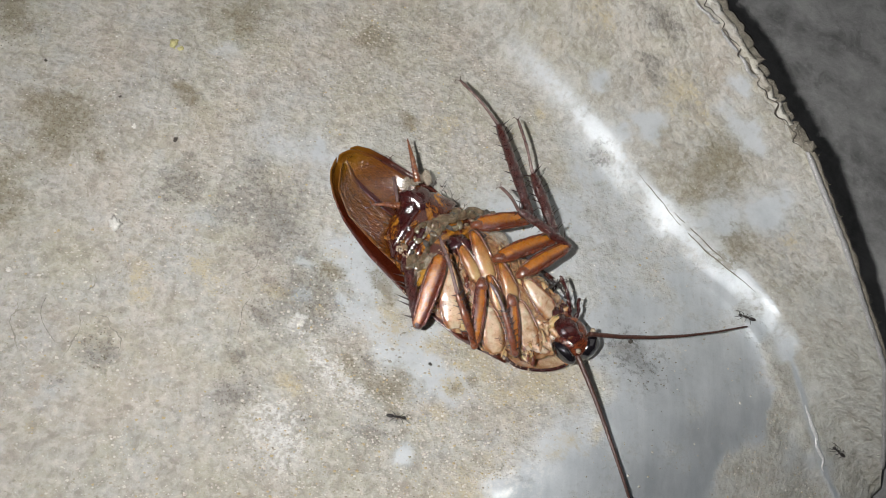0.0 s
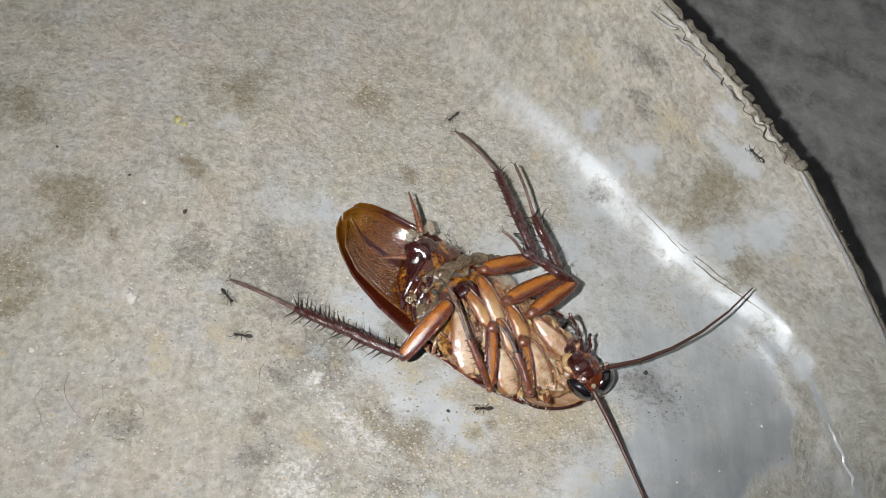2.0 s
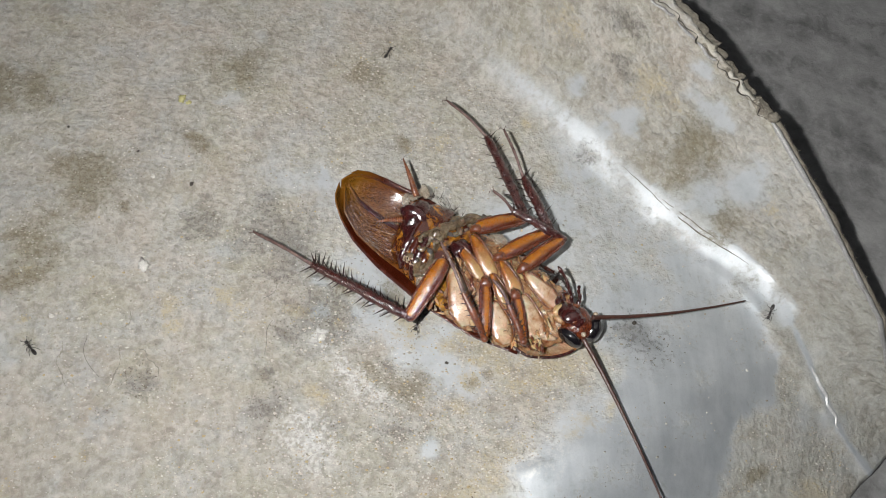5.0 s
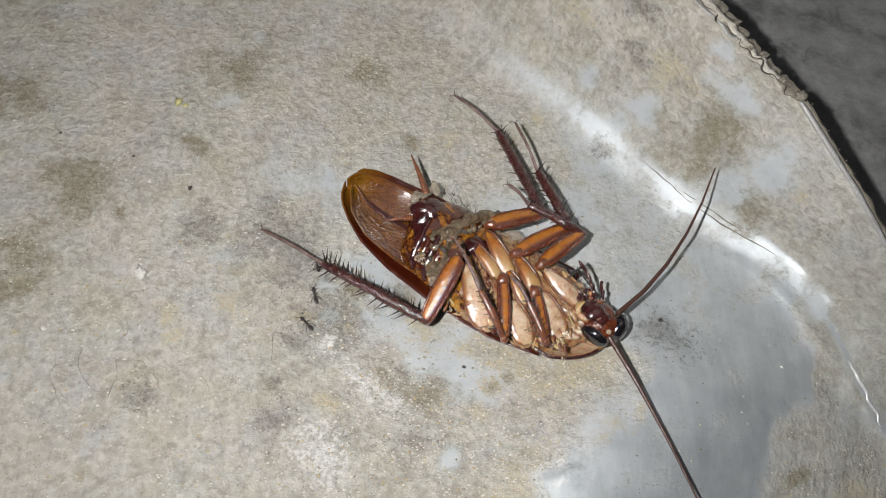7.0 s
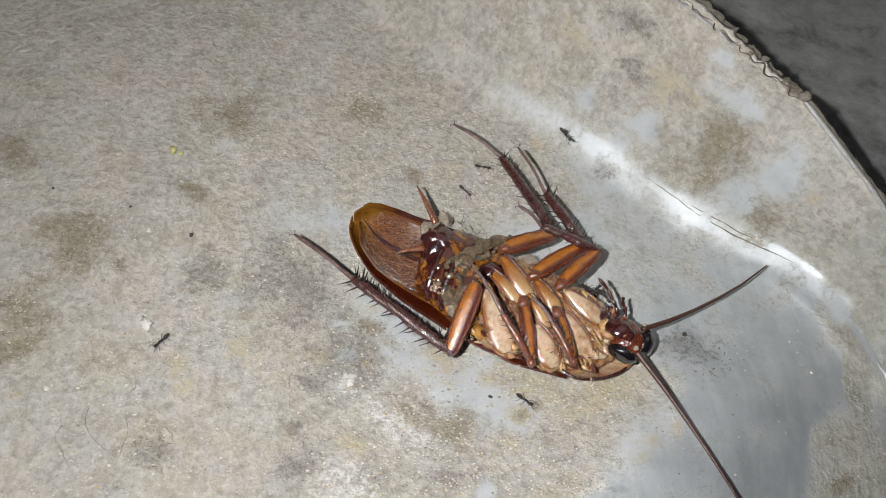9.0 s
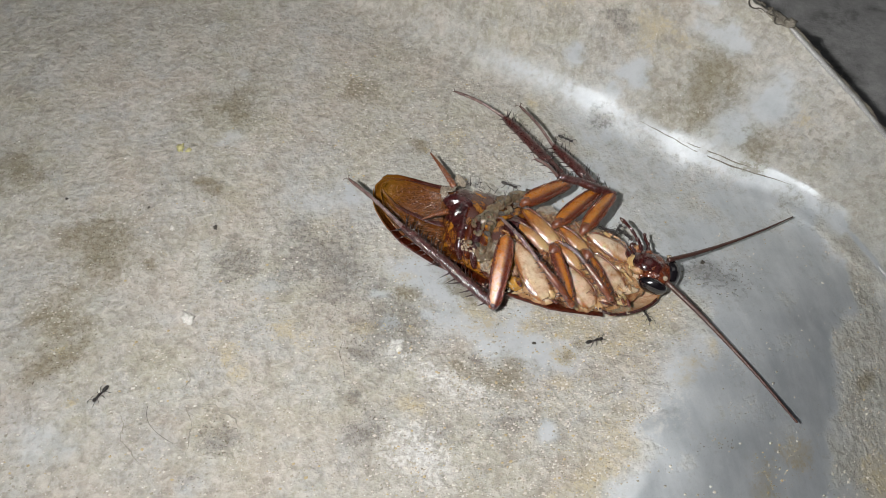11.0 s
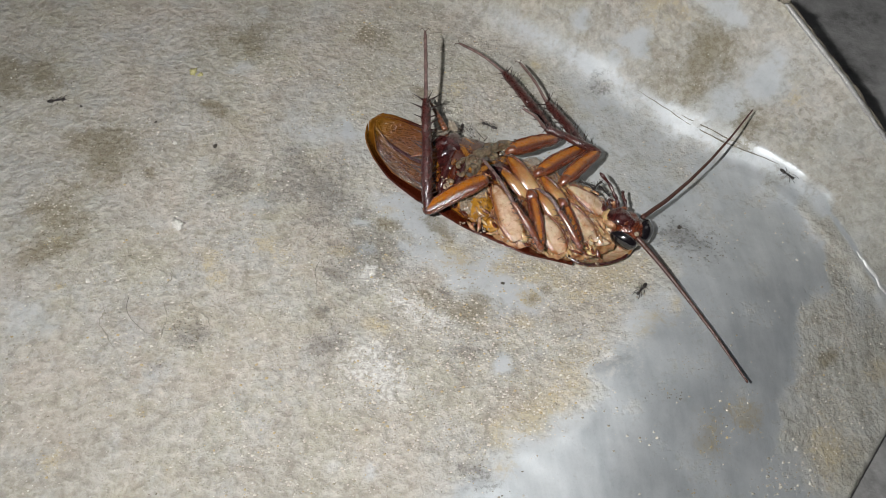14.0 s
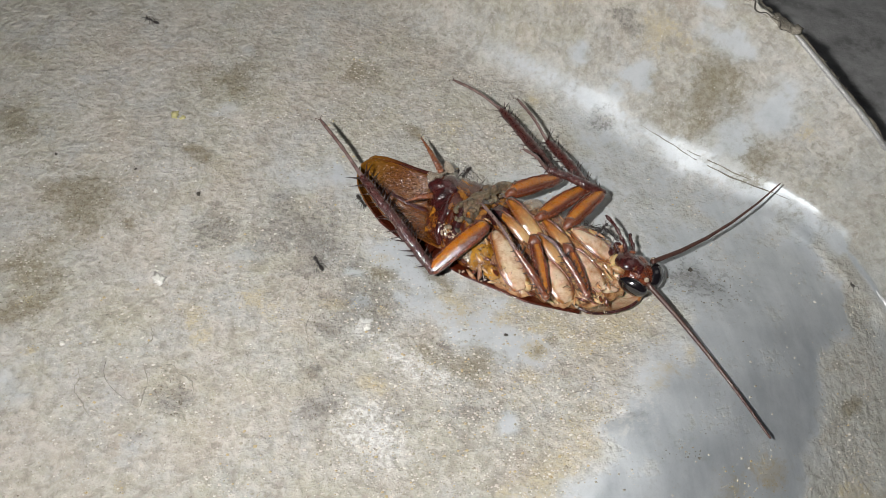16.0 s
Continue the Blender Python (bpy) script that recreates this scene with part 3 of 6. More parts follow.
def bend_in(s):
    """How far the wall's foot reaches in over the floor."""
    k = max(0.0, min(1.0, (s - 2.2) / 2.4))
    return 0.28 * k + min(0.28, 0.09 * max(0.0, 0.6 - s)) + 0.37 * max(0.0, min(1.0, (2.6 - s) / 1.6))


def wall_point(f, s):
    """A point of the side wall, f from its foot (0) to its rim (1)."""
    foot = base_height(2.8, s)
    h = between(RIM, s)[0] - foot
    zr = 2.4 * f
    n = between(WALL, zr)[0]
    n -= bend_in(s) * (1 - f) ** 2
    tear = max(0.0, min(1.0, (1.38 - s) / 0.1)) * max(0.0, f - 0.93) / 0.07
    n += tear * (0.05 * noise.noise(Vector((s * 7, 1, 0))) - 0.02)
    return pan_point(n, s, foot + max(0.02, h) * f + fold(2.8, s) * max(0.0, 1 - f / 0.3) + tear * 0.05 * noise.noise(Vector((s * 9, 0, 4))))


def pan_body():
    ns = list(np.arange(-14.0, -7.0, 0.5)) + list(np.arange(-7.0, 2.46, 0.055)) + [2.50]
    ss = list(np.arange(-13.0, -9.0, 0.4)) + list(np.arange(-9.0, 5.6, 0.055)) + [5.63]
    fs = [0.0, 0.008, 0.016, 0.026, 0.038, 0.052, 0.072, 0.095, 0.12, 0.15, 0.18, 0.215, 0.25, 0.29, 0.33] + list(np.linspace(0.37, 1.0, 26))
    verts, rows = [], []
    for s in ss:
        row = []
        inner = 2.80 - bend_in(s)
        cols = [pan_point(n if n < 2.0 else 2.0 + (n - 2.0) * (inner - 0.03 - 2.0) / 0.5, s, base_height(n if n < 2.0 else 2.0 + (n - 2.0) * 1.6, s) + fold(n if n < 2.0 else 2.0 + (n - 2.0) * 1.54, s)) for n in ns] + [wall_point(f, s) for f in fs]
        for c in cols:
            row.append(len(verts))
            n, along = c.x * NX + c.y * NY, c.x * DX + c.y * DY
            lip = 0.022 * math.exp(-((along - between(BARE, n)[0] - 0.05 - 0.2 * noise.noise(c * 1.3)) / 0.12) ** 2) * max(0.0, 0.6 + noise.noise(c * 2.5)) if -6 < n < 0.2 else 0.0
            swell = lip + 0.016 * noise.noise(Vector((n * 0.55 + along * 0.35, along * 1.5 - n * 0.6, 4.0))) * max(0.0, min(1.0, (along - 1.9) / 0.8)) if n < 2.6 else 0.0
            verts.append(c + Vector((0, 0, dent(c) + swell)))
        rows.append(row)
    faces = [(a[i], b[i], b[i + 1], a[i + 1]) for a, b in zip(rows, rows[1:]) for i in range(len(rows[0]) - 1)]
    me = bpy.data.meshes.new("body")
    me.from_pydata([v * U for v in verts], [], faces)
    me.polygons.foreach_set("use_smooth", [True] * len(me.polygons))
    for kind in ("bare", "stain", "dark", "tan", "white", "worn", "metal", "crust"):
        values = [bare_zone(v) if kind == "metal" else crusted(v) if kind == "crust" else field(kind, v) for v in verts]
        if kind == "bare":
            values = [max((0.6 if v.x < -2.3 else 0.95) * a, bare_zone(v)) for a, v in zip(values, verts)]
        if kind in ("worn", "bare"):
            # the bend at the wall's foot is rubbed clean
            wide0 = 0.22 if kind == "worn" else 0.28
            for i, v in enumerate(verts):
                n, s = v.x * NX + v.y * NY, v.x * DX + v.y * DY
                late, early = max(0.0, min(1.0, (s - 3.6) / 0.4)), max(0.0, min(1.0, (s + 3.4) / 1.6))
                sharp = max(0.0, min(1.0, (s + 0.9) / 0.9))
                wide = wide0 * (1 - 0.35 * sharp) * (1 - 0.5 * late)
                off = n - between(RUBBED, s)[0]
                d = math.hypot(off * (1.5 if off > 0 else 1.0), 0.8 * (v.z - base_height(2.8, s) - 0.12)) / wide
                rub = (1 - 0.3 * late) * (1 - 0.9 * math.exp(-((s - 3.65) / 0.28) ** 2)) * early * math.exp(-d * d) * (0.85 + 0.30 * noise.noise(v * 1.4) + 0.12 * (1 - sharp) * noise.noise(v * 6.0))
                values[i] = max(values[i], min(1.0, max(0.0, rub)))
        me.attributes.new(kind, "FLOAT", "POINT").data.foreach_set("value", values)
    me.materials.append(PAN)
    ob = new("body", me)
    m = ob.modifiers.new("sheet", "SOLIDIFY")
    m.thickness, m.offset = 0.0008, -1
    return ob


def rim_strip(bm, s0, s1, inset, drop, r, flat, steps, rough, seed):
    """A strip that runs along outside the wall's top edge."""
    pts = []
    for k in range(steps + 1):
        s = s0 + (s1 - s0) * k / steps
        p = wall_point(1.0, s)
        j = rough * noise.noise(Vector((s * 6, seed, 0))), rough * noise.noise(Vector((s * 5, 0, seed)))
        pts.append(p + Vector((NX, NY, 0)) * (inset + j[0]) + Vector((0, 0, drop + j[1])))
    loft(bm, pts, ((0, r * 0.5, flat * 0.5), (0.02, r, flat), (0.98, r, flat), (1, r * 0.5, flat * 0.5)), rings=steps, sides=8, lumps=0.35 if rough else 0.12, seed=seed)
    return bm


def dustpan():
    pan = thing("dustpan", "old metal dustpan crusted with grey cement grime, patches of bare paint", "dustpan")
    body = pan_body()
    body.parent = pan
    part("bead", rim_strip(bmesh.new(), 1.36, 5.35, 0.02, 0.0, 0.035, 0.030, 90, 0.004, 3), STEEL, pan, "shiny worn metal edge bead", (0, 0, 0))
    part("hem", rim_strip(bmesh.new(), 1.30, 5.30, 0.125, -0.06, 0.055, 0.045, 110, 0.020, 5), HEM, pan, "folded outer hem, dull with grime", (0, 0, 0))
    # the torn stretch of the hem, in flat flakes
    rnd = random.Random(4)
    for s0, s1, inset, drop in ((0.98, 1.30, 0.085, -0.02), (0.74, 0.96, 0.10, -0.045), (0.40, 0.72, 0.085, -0.02), (0.02, 0.38, 0.10, -0.03), (-0.9, 0.0, 0.125, -0.03), (-2.4, -0.92, 0.13, -0.04), (-9, -2.42, 0.13, -0.04)):
        part("torn_hem", rim_strip(bmesh.new(), s0, s1, inset, drop, rnd.uniform(0.100, 0.115), 0.014, 24, 0.010, rnd.random() * 50), HEM, pan, "torn flaking piece of hem", (0, 0, 0))
    for s0, s1, out0, out1 in ((-1.20, -0.84, -0.19, -0.06), (-0.80, -0.42, -0.17, -0.05), (-0.34, -0.02, -0.12, -0.05), (0.02, 0.34, -0.09, -0.03)):
        bm = bmesh.new()
        pts = [wall_point(1.0, s0 + (s1 - s0) * u) + Vector((NX, NY, 0)) * (out0 + (out1 - out0) * u * u) + Vector((0, 0, 0.005 - 0.02 * u)) for u in (0, 0.3, 0.6, 0.8, 1)]
        loft(bm, pts, ((0, 0.008, 0.006), (0.15, 0.020, 0.014), (0.7, 0.026, 0.016), (0.9, 0.022, 0.014), (1, 0.008, 0.006)), rings=24, sides=8, lumps=0.3, seed=s0 * 9)
        part("bead", bm, STEEL, pan, "bent bright scrap of edge bead", (0, 0, 0))
    # the hem has parted from the wall: a black strip stands for the jagged gap's shade
    bm = bmesh.new()
    pts = []
    for k in range(60):
        s = -1.25 + 2.55 * k / 59
        u = (s * 2.6 + 0.35 * noise.noise(Vector((s * 2, 7, 0)))) % 1.0
        pts.append(wall_point(1.0, s) + Vector((NX, NY, 0)) * (-0.10 + 0.11 * u + 0.03 * noise.noise(Vector((s * 9, 0, 2))) + 0.03 * max(0.0, s)) + Vector((0, 0, -0.004)))
    loft(bm, pts, ((0, 0.002, 0.002), (0.1, 0.007, 0.006), (0.3, 0.003, 0.003), (0.5, 0.009, 0.007), (0.65, 0.003, 0.003), (0.8, 0.010, 0.008), (1, 0.003, 0.003)), rings=140, sides=6, lumps=0.7, seed=5)
    part("hem_gap_shade", bm, BLACKBIT, pan, "thin black strip for the shade in the hem's jagged gap", (0, 0, 0))
    # the sheet has split along the fold at the wall's foot
    for track in (((0.086, 0.15), (0.084, 0.77), (0.076, 1.35), (0.076, 1.78), (0.082, 2.23), (0.088, 2.45)), ((0.098, 0.9), (0.096, 1.3), (0.094, 1.6), (0.096, 1.85))):
        bm = bmesh.new()
        pts = [wall_point(f, s) for f, s in track]
        pts = [p + Vector((0, 0, dent(p))) for p in smooth_path(pts, 60)]
        pts = [p + Vector((-NX, -NY, 1.0)) * 0.004 + Vector((0.02 * noise.noise(p * 6), 0.02 * noise.noise(p * 6 + Vector((5, 0, 0))), 0)) for p in pts]
        loft(bm, pts, ((0, 0.002, 0.002), (0.1, 0.006, 0.004), (0.35, 0.006, 0.004), (0.5, 0.009, 0.005), (0.75, 0.007, 0.004), (1, 0.002, 0.002)), up=(-NX, -NY, 1.0), rings=60, sides=6, lumps=0.6, seed=3)
        part("fold_crack", bm, CRACKTONE, pan, "thin dark strip along the crack in the fold", (0, 0, 0))
    # further down, a raised bright strip stands for the glint along the fold
    bm = bmesh.new()
    pts = []
    for k in range(13):
        s = 4.02 + 0.86 * k / 12
        n = between(RUBBED, s)[0]
        f = min((abs((wall_point(i / 200, s).x * NX + wall_point(i / 200, s).y * NY) - n), i / 200) for i in range(60))[1]
        p = wall_point(f, s)
        pts.append(p + Vector((0, 0, dent(p) + 0.002)))
    loft(bm, pts, ((0, 0.004, 0.003), (0.1, 0.024, 0.006), (0.35, 0.040, 0.008), (0.55, 0.030, 0.007), (0.75, 0.038, 0.008), (1, 0.004, 0.003)), up=(-NX, -NY, 1.0), rings=60, sides=8, lumps=0.3, seed=8)
    part("fold_glint_strip", bm, BRIGHT, pan, "bright raised strip for the glint along the fold", (0, 0, 0))
    # hair cracks in the dried grime, curling round lifted flakes
    for k, track in enumerate((((-4.45, -1.36), (-4.33, -1.40), (-4.14, -1.60), (-4.09, -1.83)), ((-5.34, -1.30), (-5.32, -1.62), (-5.18, -1.96)), ((-4.64, -1.30), (-4.60, -1.60), (-4.68, -1.93)), ((-4.58, -0.86), (-4.56, -1.0), (-4.68, -1.12)), ((-4.46, -1.95), (-4.34, -2.0), (-4.2, -1.95)))):
        pts = []
        for p in smooth_path([(x, y, 0) for x, y in track], 30):
            px, py = p.x + 0.04 * noise.noise(Vector((p.x * 6, p.y * 6, k))) + 0.02 * noise.noise(Vector((p.x * 20, p.y * 20, k))), p.y + 0.04 * noise.noise(Vector((p.x * 6, p.y * 6, k + 9))) + 0.02 * noise.noise(Vector((p.x * 20, p.y * 20, k + 9)))
            pts.append((px, py, floor_at(px, py) + 0.0005))
        bm = bmesh.new()
        loft(bm, pts, ((0, 0.001, 0.001), (0.2, 0.007, 0.004), (0.45, 0.004, 0.003), (0.7, 0.009, 0.005), (1, 0.001, 0.001)), rings=48, sides=5, lumps=0.8, seed=k)
        part("crack", bm, HAIRCRACK, pan, "hair crack in the dried grime", (0, 0, 0))
    bm = bmesh.new()
    q = wall_point(1.0, 1.33)
    ball(bm, q + Vector((0.06, 0.05, 0.02)), (0.075, 0.07, 0.05), 20, 0.6, 3, 7)
    part("weld", bm, HEM, pan, "lumpy grey knob on the rim", (0, 0, 0))
    bm = bmesh.new()
    for k in range(26):
        s = 1.5 + k * 0.14 + rnd.uniform(-0.05, 0.05)
        p = wall_point(1.0, s) + Vector((NX, NY, 0)) * 0.17 + Vector((0, 0, -0.05))
        cone(bm, p, p + Vector((NX, NY, 0)) * rnd.uniform(0.02, 0.07) + Vector((rnd.uniform(-.04, .04), rnd.uniform(-.04, .04), 0.02)), 0.008, 4)
    tagged(part("fuzz", bm, HEM, pan, "", (0, 0, 0)), "frayed fibres on the hem")
    return pan


# ---- ground under the pan ----
def ground():
    xs = list(np.linspace(-2000, -40, 14)) + list(np.linspace(-30, 30, 121)) + list(np.linspace(40, 2000, 14))
    n = len(xs)
    verts = [Vector((x, y, -0.80 + 0.03 * noise.noise(Vector((x * 0.4, y * 0.4, 3))) + 0.02 * noise.noise(Vector((x * 1.7, y * 1.7, 9))))) * U for y in xs for x in xs]
    faces = [(j * n + i, j * n + i + 1, (j + 1) * n + i + 1, (j + 1) * n + i) for j in range(n - 1) for i in range(n - 1)]
    me = bpy.data.meshes.new("ground")
    me.from_pydata(verts, [], faces)
    me.polygons.foreach_set("use_smooth", [True] * len(faces))
    me.materials.append(GROUND)
    return tagged(new("ground", me), "dark gritty floor under the dustpan", "ground", kind="structure")


ground()
dustpan()


# ---- the cockroach on its back ----
TAIL, AX, AY = Vector((-2.03, 0.99, 0)), Vector((0.869, -0.495, 0)), Vector((0.495, 0.869, 0))
TURN = math.degrees(math.atan2(-0.495, 0.869))


def on(a, b, z):
    """A place in the body's own frame: a from the wing tip to the head, b across, z up."""
    return TAIL + AX * a + AY * b + Vector((0, 0, z))


def wing_sheet(lower, upper, lift, floor, tipbend, a0, a1, name, mat, label, roach, thick=0.012, rows=36, cols=20):
    """A shallow bowl between two margins; its rim is paler."""
    bm = bmesh.new()
    layer = bm.verts.layers.float.new("edge")
    grid = []
    for i in range(rows + 1):
        a = a0 + (a1 - a0) * (i / rows) ** 1.5
        lo, hi = between(lower, a)[0], between(upper, a)[0]
        row = []
        for j in range(cols + 1):
            f = j / cols
            b = lo + (hi - lo) * f
            z = floor + lift * abs(2 * f - 1) ** 2.2 + tipbend * max(0.0, 1 - (a - a0) / 0.8) ** 2
            z += 0.012 * noise.noise(Vector((a * 3, b * 5, 2)))
            v = bm.verts.new(on(a, b, z))
            v[layer] = max(0.0, 1 - (a - a0) / 0.42) ** 1.3
            row.append(v)
        grid.append(row)
    for r, q in zip(grid, grid[1:]):
        for j in range(cols):
            bm.faces.new((r[j], q[j], q[j + 1], r[j + 1]))
    ob = part(name, bm, mat, roach, label)
    m = ob.modifiers.new("sheet", "SOLIDIFY")
    m.thickness, m.offset = thick * U, -1
    return ob


def spined(bm, p, q, count, length, r, up=(0, 0, 1), rows=((-1, 0.2), (1, 0.2), (0.3, 1)), seed=1, start=0.06, parent=None, origin=None):
    """Spines that stand off a shin from p to q, leaning to its foot."""
    rnd = random.Random(seed)
    p, q = Vector(p), Vector(q)
    d = (q - p).normalized()
    side = d.cross(Vector(up)).normalized()
    top = side.cross(d)
    for sx, sz in rows:
        for k in range(count):
            f = start + (0.97 - start) * (k + rnd.uniform(-0.2, 0.2)) / max(1, count - 1)
            foot = p.lerp(q, max(0.02, min(0.99, f)))
            out = (side * sx + top * sz + d * rnd.uniform(0.25, 0.75)).normalized()
            tip = foot + out * length * rnd.uniform(0.7, 1.15)
            if parent is None:
                cone(bm, foot, tip, r, 5)
            else:
                bm = bmesh.new()
                cone(bm, foot, tip, r, 6)
                part("spine", bm, SPINE, parent, "", origin)


SHIN = ((0, 0.050, 0.048), (0.06, 0.066, 0.060), (0.35, 0.072, 0.062), (0.6, 0.066, 0.058), (0.9, 0.062, 0.055), (1, 0.045, 0.042))
THIGH = ((0, 0.055, 0.04), (0.05, 0.092, 0.056), (0.2, 0.118, 0.064), (0.5, 0.116, 0.066), (0.8, 0.098, 0.060), (0.95, 0.082, 0.054), (1, 0.050, 0.04))


def foot_mesh(bm, p, q, r=0.026, sag=0.05):
    """Five tarsal joints and a pair of claws."""
    p, q = Vector(p), Vector(q)
    prof = []
    for k, x in enumerate((0.0, 0.42, 0.58, 0.70, 0.79)):
        prof += [(x, r * 0.75, r * 0.75), (x + 0.05, r * (1.05 - 0.05 * k), r * (1.05 - 0.05 * k)), (x + 0.08, r * 0.95, r * 0.9)]
    prof = sorted(prof) + [(0.97, r * 0.62, r * 0.62), (1, r * 0.4, r * 0.4)]
    mid = p.lerp(q, 0.5) + Vector((0, 0, sag))
    loft(bm, (p, mid, q), prof, rings=40, sides=8)
    d = (q - p).normalized()
    side = d.cross(Vector((0, 0, 1))).normalized()
    for k in (-1, 1):
        cone(bm, q - d * 0.01, q + d * 0.05 + side * 0.05 * k, 0.009)
        cone(bm, q + d * 0.035 + side * 0.042 * k, q + d * 0.03 + side * 0.07 * k - Vector((0, 0, 0.03)), 0.007)


def keel(femur, hip, knee, size, origin):
    """The dark beaded ridges along a femur's two edges."""
    hip, knee = Vector(hip), Vector(knee)
    side = (knee - hip).cross(Vector((0, 0, 1))).normalized()
    for k in (-1, 1):
        bm = bmesh.new()
        pts = []
        for i in range(9):
            f = 0.08 + 0.86 * i / 8
            w, h = between(THIGH, f)[:2]
            pts.append(hip.lerp(knee, f) + side * (k * w * size * 0.86) + Vector((0, 0, h * size * 0.50 + 0.08 * f * (1 - f))))
        loft(bm, pts, ((0, 0.010, 0.010), (0.5, 0.022, 0.020), (1, 0.014, 0.013)), rings=30, sides=8, lumps=0.5, seed=k)
        for p in smooth_path(pts, 15)[1:-1]:
            ball(bm, p + Vector((0, 0, 0.014)) - side * (0.008 * k), (0.015, 0.015, 0.014), 0, 0.2, 1, k)
        part("ridge", bm, RIDGE, femur, "dark beaded edge ridge", origin)


def leg(roach, hip, knee, ankle, toe, spines, seed, thigh=1.0, shin=1.0, mat=None, shinmat=None):
    """A still leg: femur, tibia with spines, tarsus."""
    hip, knee, ankle, toe = (Vector(v) for v in (hip, knee, ankle, toe))
    bow = Vector((0, 0, 0.02))
    bm = bmesh.new()
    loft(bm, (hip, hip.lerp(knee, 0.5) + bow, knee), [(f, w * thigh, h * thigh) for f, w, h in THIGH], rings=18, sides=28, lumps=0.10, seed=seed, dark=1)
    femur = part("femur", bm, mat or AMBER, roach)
    keel(femur, hip, knee, thigh, ROOT)
    bm = bmesh.new()
    d = (knee - hip).normalized()
    loft(bm, (hip - d * 0.07 + Vector((0, 0, -0.04)), hip + Vector((0, 0, 0.015)), hip + d * 0.11), ((0, 0.035, 0.03), (0.4, 0.066, 0.048), (0.75, 0.078, 0.054), (1, 0.05, 0.035)), rings=10, sides=14, lumps=0.4, seed=seed)
    part("trochanter", bm, SHINBROWN, roach, "red-brown hip joint")
    spined(None, hip.lerp(knee, 0.35), knee, 5, 0.085, 0.009, rows=((-1, 0.3), (1, 0.3)), seed=seed, parent=femur)
    bm = bmesh.new()
    loft(bm, (knee, knee.lerp(ankle, 0.5) + bow, ankle), [(f, w * shin, h * shin) for f, w, h in SHIN], rings=40, sides=14, lumps=0.22, seed=seed)
    ball(bm, knee, (0.054, 0.054, 0.052), 0, 0.2, 2, seed)
    tibia = part("tibia", bm, shinmat or DARKLEG, roach)
    spined(None, knee, ankle, spines + 2, 0.20 * shin, 0.015, seed=seed + 1, parent=tibia)
    bm = bmesh.new()
    foot_mesh(bm, ankle, toe)
    part("tarsus", bm, TARSUS, tibia, "grey-brown jointed tarsus")


def coxa(roach, p, q, width, mat, label, deep=0.06):
    bm = bmesh.new()
    p, q = Vector(p), Vector(q)
    p = p + (p - q) * 0.04 - Vector((0, 0, 0.02))
    loft(bm, (p, p.lerp(q, 0.5) + Vector((0, 0, 0.03)), q), ((0, width * 0.5, deep * 0.4), (0.10, width * 0.88, deep * 0.8), (0.35, width * 1.05, deep), (0.7, width * 0.80, deep * 0.95), (0.92, width * 0.5, deep * 0.8), (1, width * 0.25, deep * 0.3)), rings=40, sides=36, lumps=0.06, seed=width * 50)
    for v in bm.verts:
        v.co.z += 0.012 * noise.noise(v.co * 6) + 0.003 * noise.noise(v.co * 19)
    one = part("coxa", bm, mat, roach, label)
    # a raised amber seam down the plate
    side = (q - p).cross(Vector((0, 0, 1))).normalized()
    for k in (-0.93, 0.95):
        bm = bmesh.new()
        loft(bm, [p.lerp(q, f) + side * (width * k * w) + Vector((0, 0, deep * h)) for f, w, h in ((0.04, 0.62, 0.35), (0.2, 0.98, 0.50), (0.4, 1.02, 0.72), (0.7, 0.80, 0.80), (0.92, 0.52, 0.60), (1.0, 0.2, 0.3))], ((0, 0.006, 0.006), (0.3, 0.013, 0.012), (0.55, 0.009, 0.008), (0.8, 0.014, 0.012), (1, 0.008, 0.008)), rings=32, sides=8, lumps=0.6)
        part("seam", bm, SHINBROWN, one, "red-brown raised margin")


def plate(roach, name, a0, a1, table, mat, label, swell=0.0):
    """A belly plate: a band round the upper half of the abdomen, its hind margin standing a little proud."""
    bm = bmesh.new()
    layer = bm.verts.layers.float.new("edge")
    grid = []
    for i in range(7):
        a = a0 + (a1 - a0) * i / 6
        mid, half, top = between(table, a)
        k = 1.0 + 0.05 * (1 - i / 6) + swell
        row = []
        for j in range(23):
            th = math.radians(-12 + 204 * j / 22)
            v = bm.verts.new(on(a, mid + math.cos(th) * half * k, 0.22 + math.sin(th) * (top - 0.22) * k))
            v[layer] = max(0.0, 1 - i / 1.5) * 0.9
            row.append(v)
        grid.append(row)
    for r, q in zip(grid, grid[1:]):
        for j in range(22):
            bm.faces.new((r[j], r[j + 1], q[j + 1], q[j]))
    ob = part(name, bm, mat, roach, label)
    m = ob.modifiers.new("sheet", "SOLIDIFY")
    m.thickness, m.offset = 0.00014, -1


HIND_LOW = ((0.12, 0.04), (0.17, -0.07), (0.3, -0.28), (0.6, -0.44), (1.1, -0.54), (1.6, -0.6))
HIND_HIGH = ((0.12, 0.12), (0.19, 0.26), (0.38, 0.39), (0.7, 0.49), (1.6, 0.54))


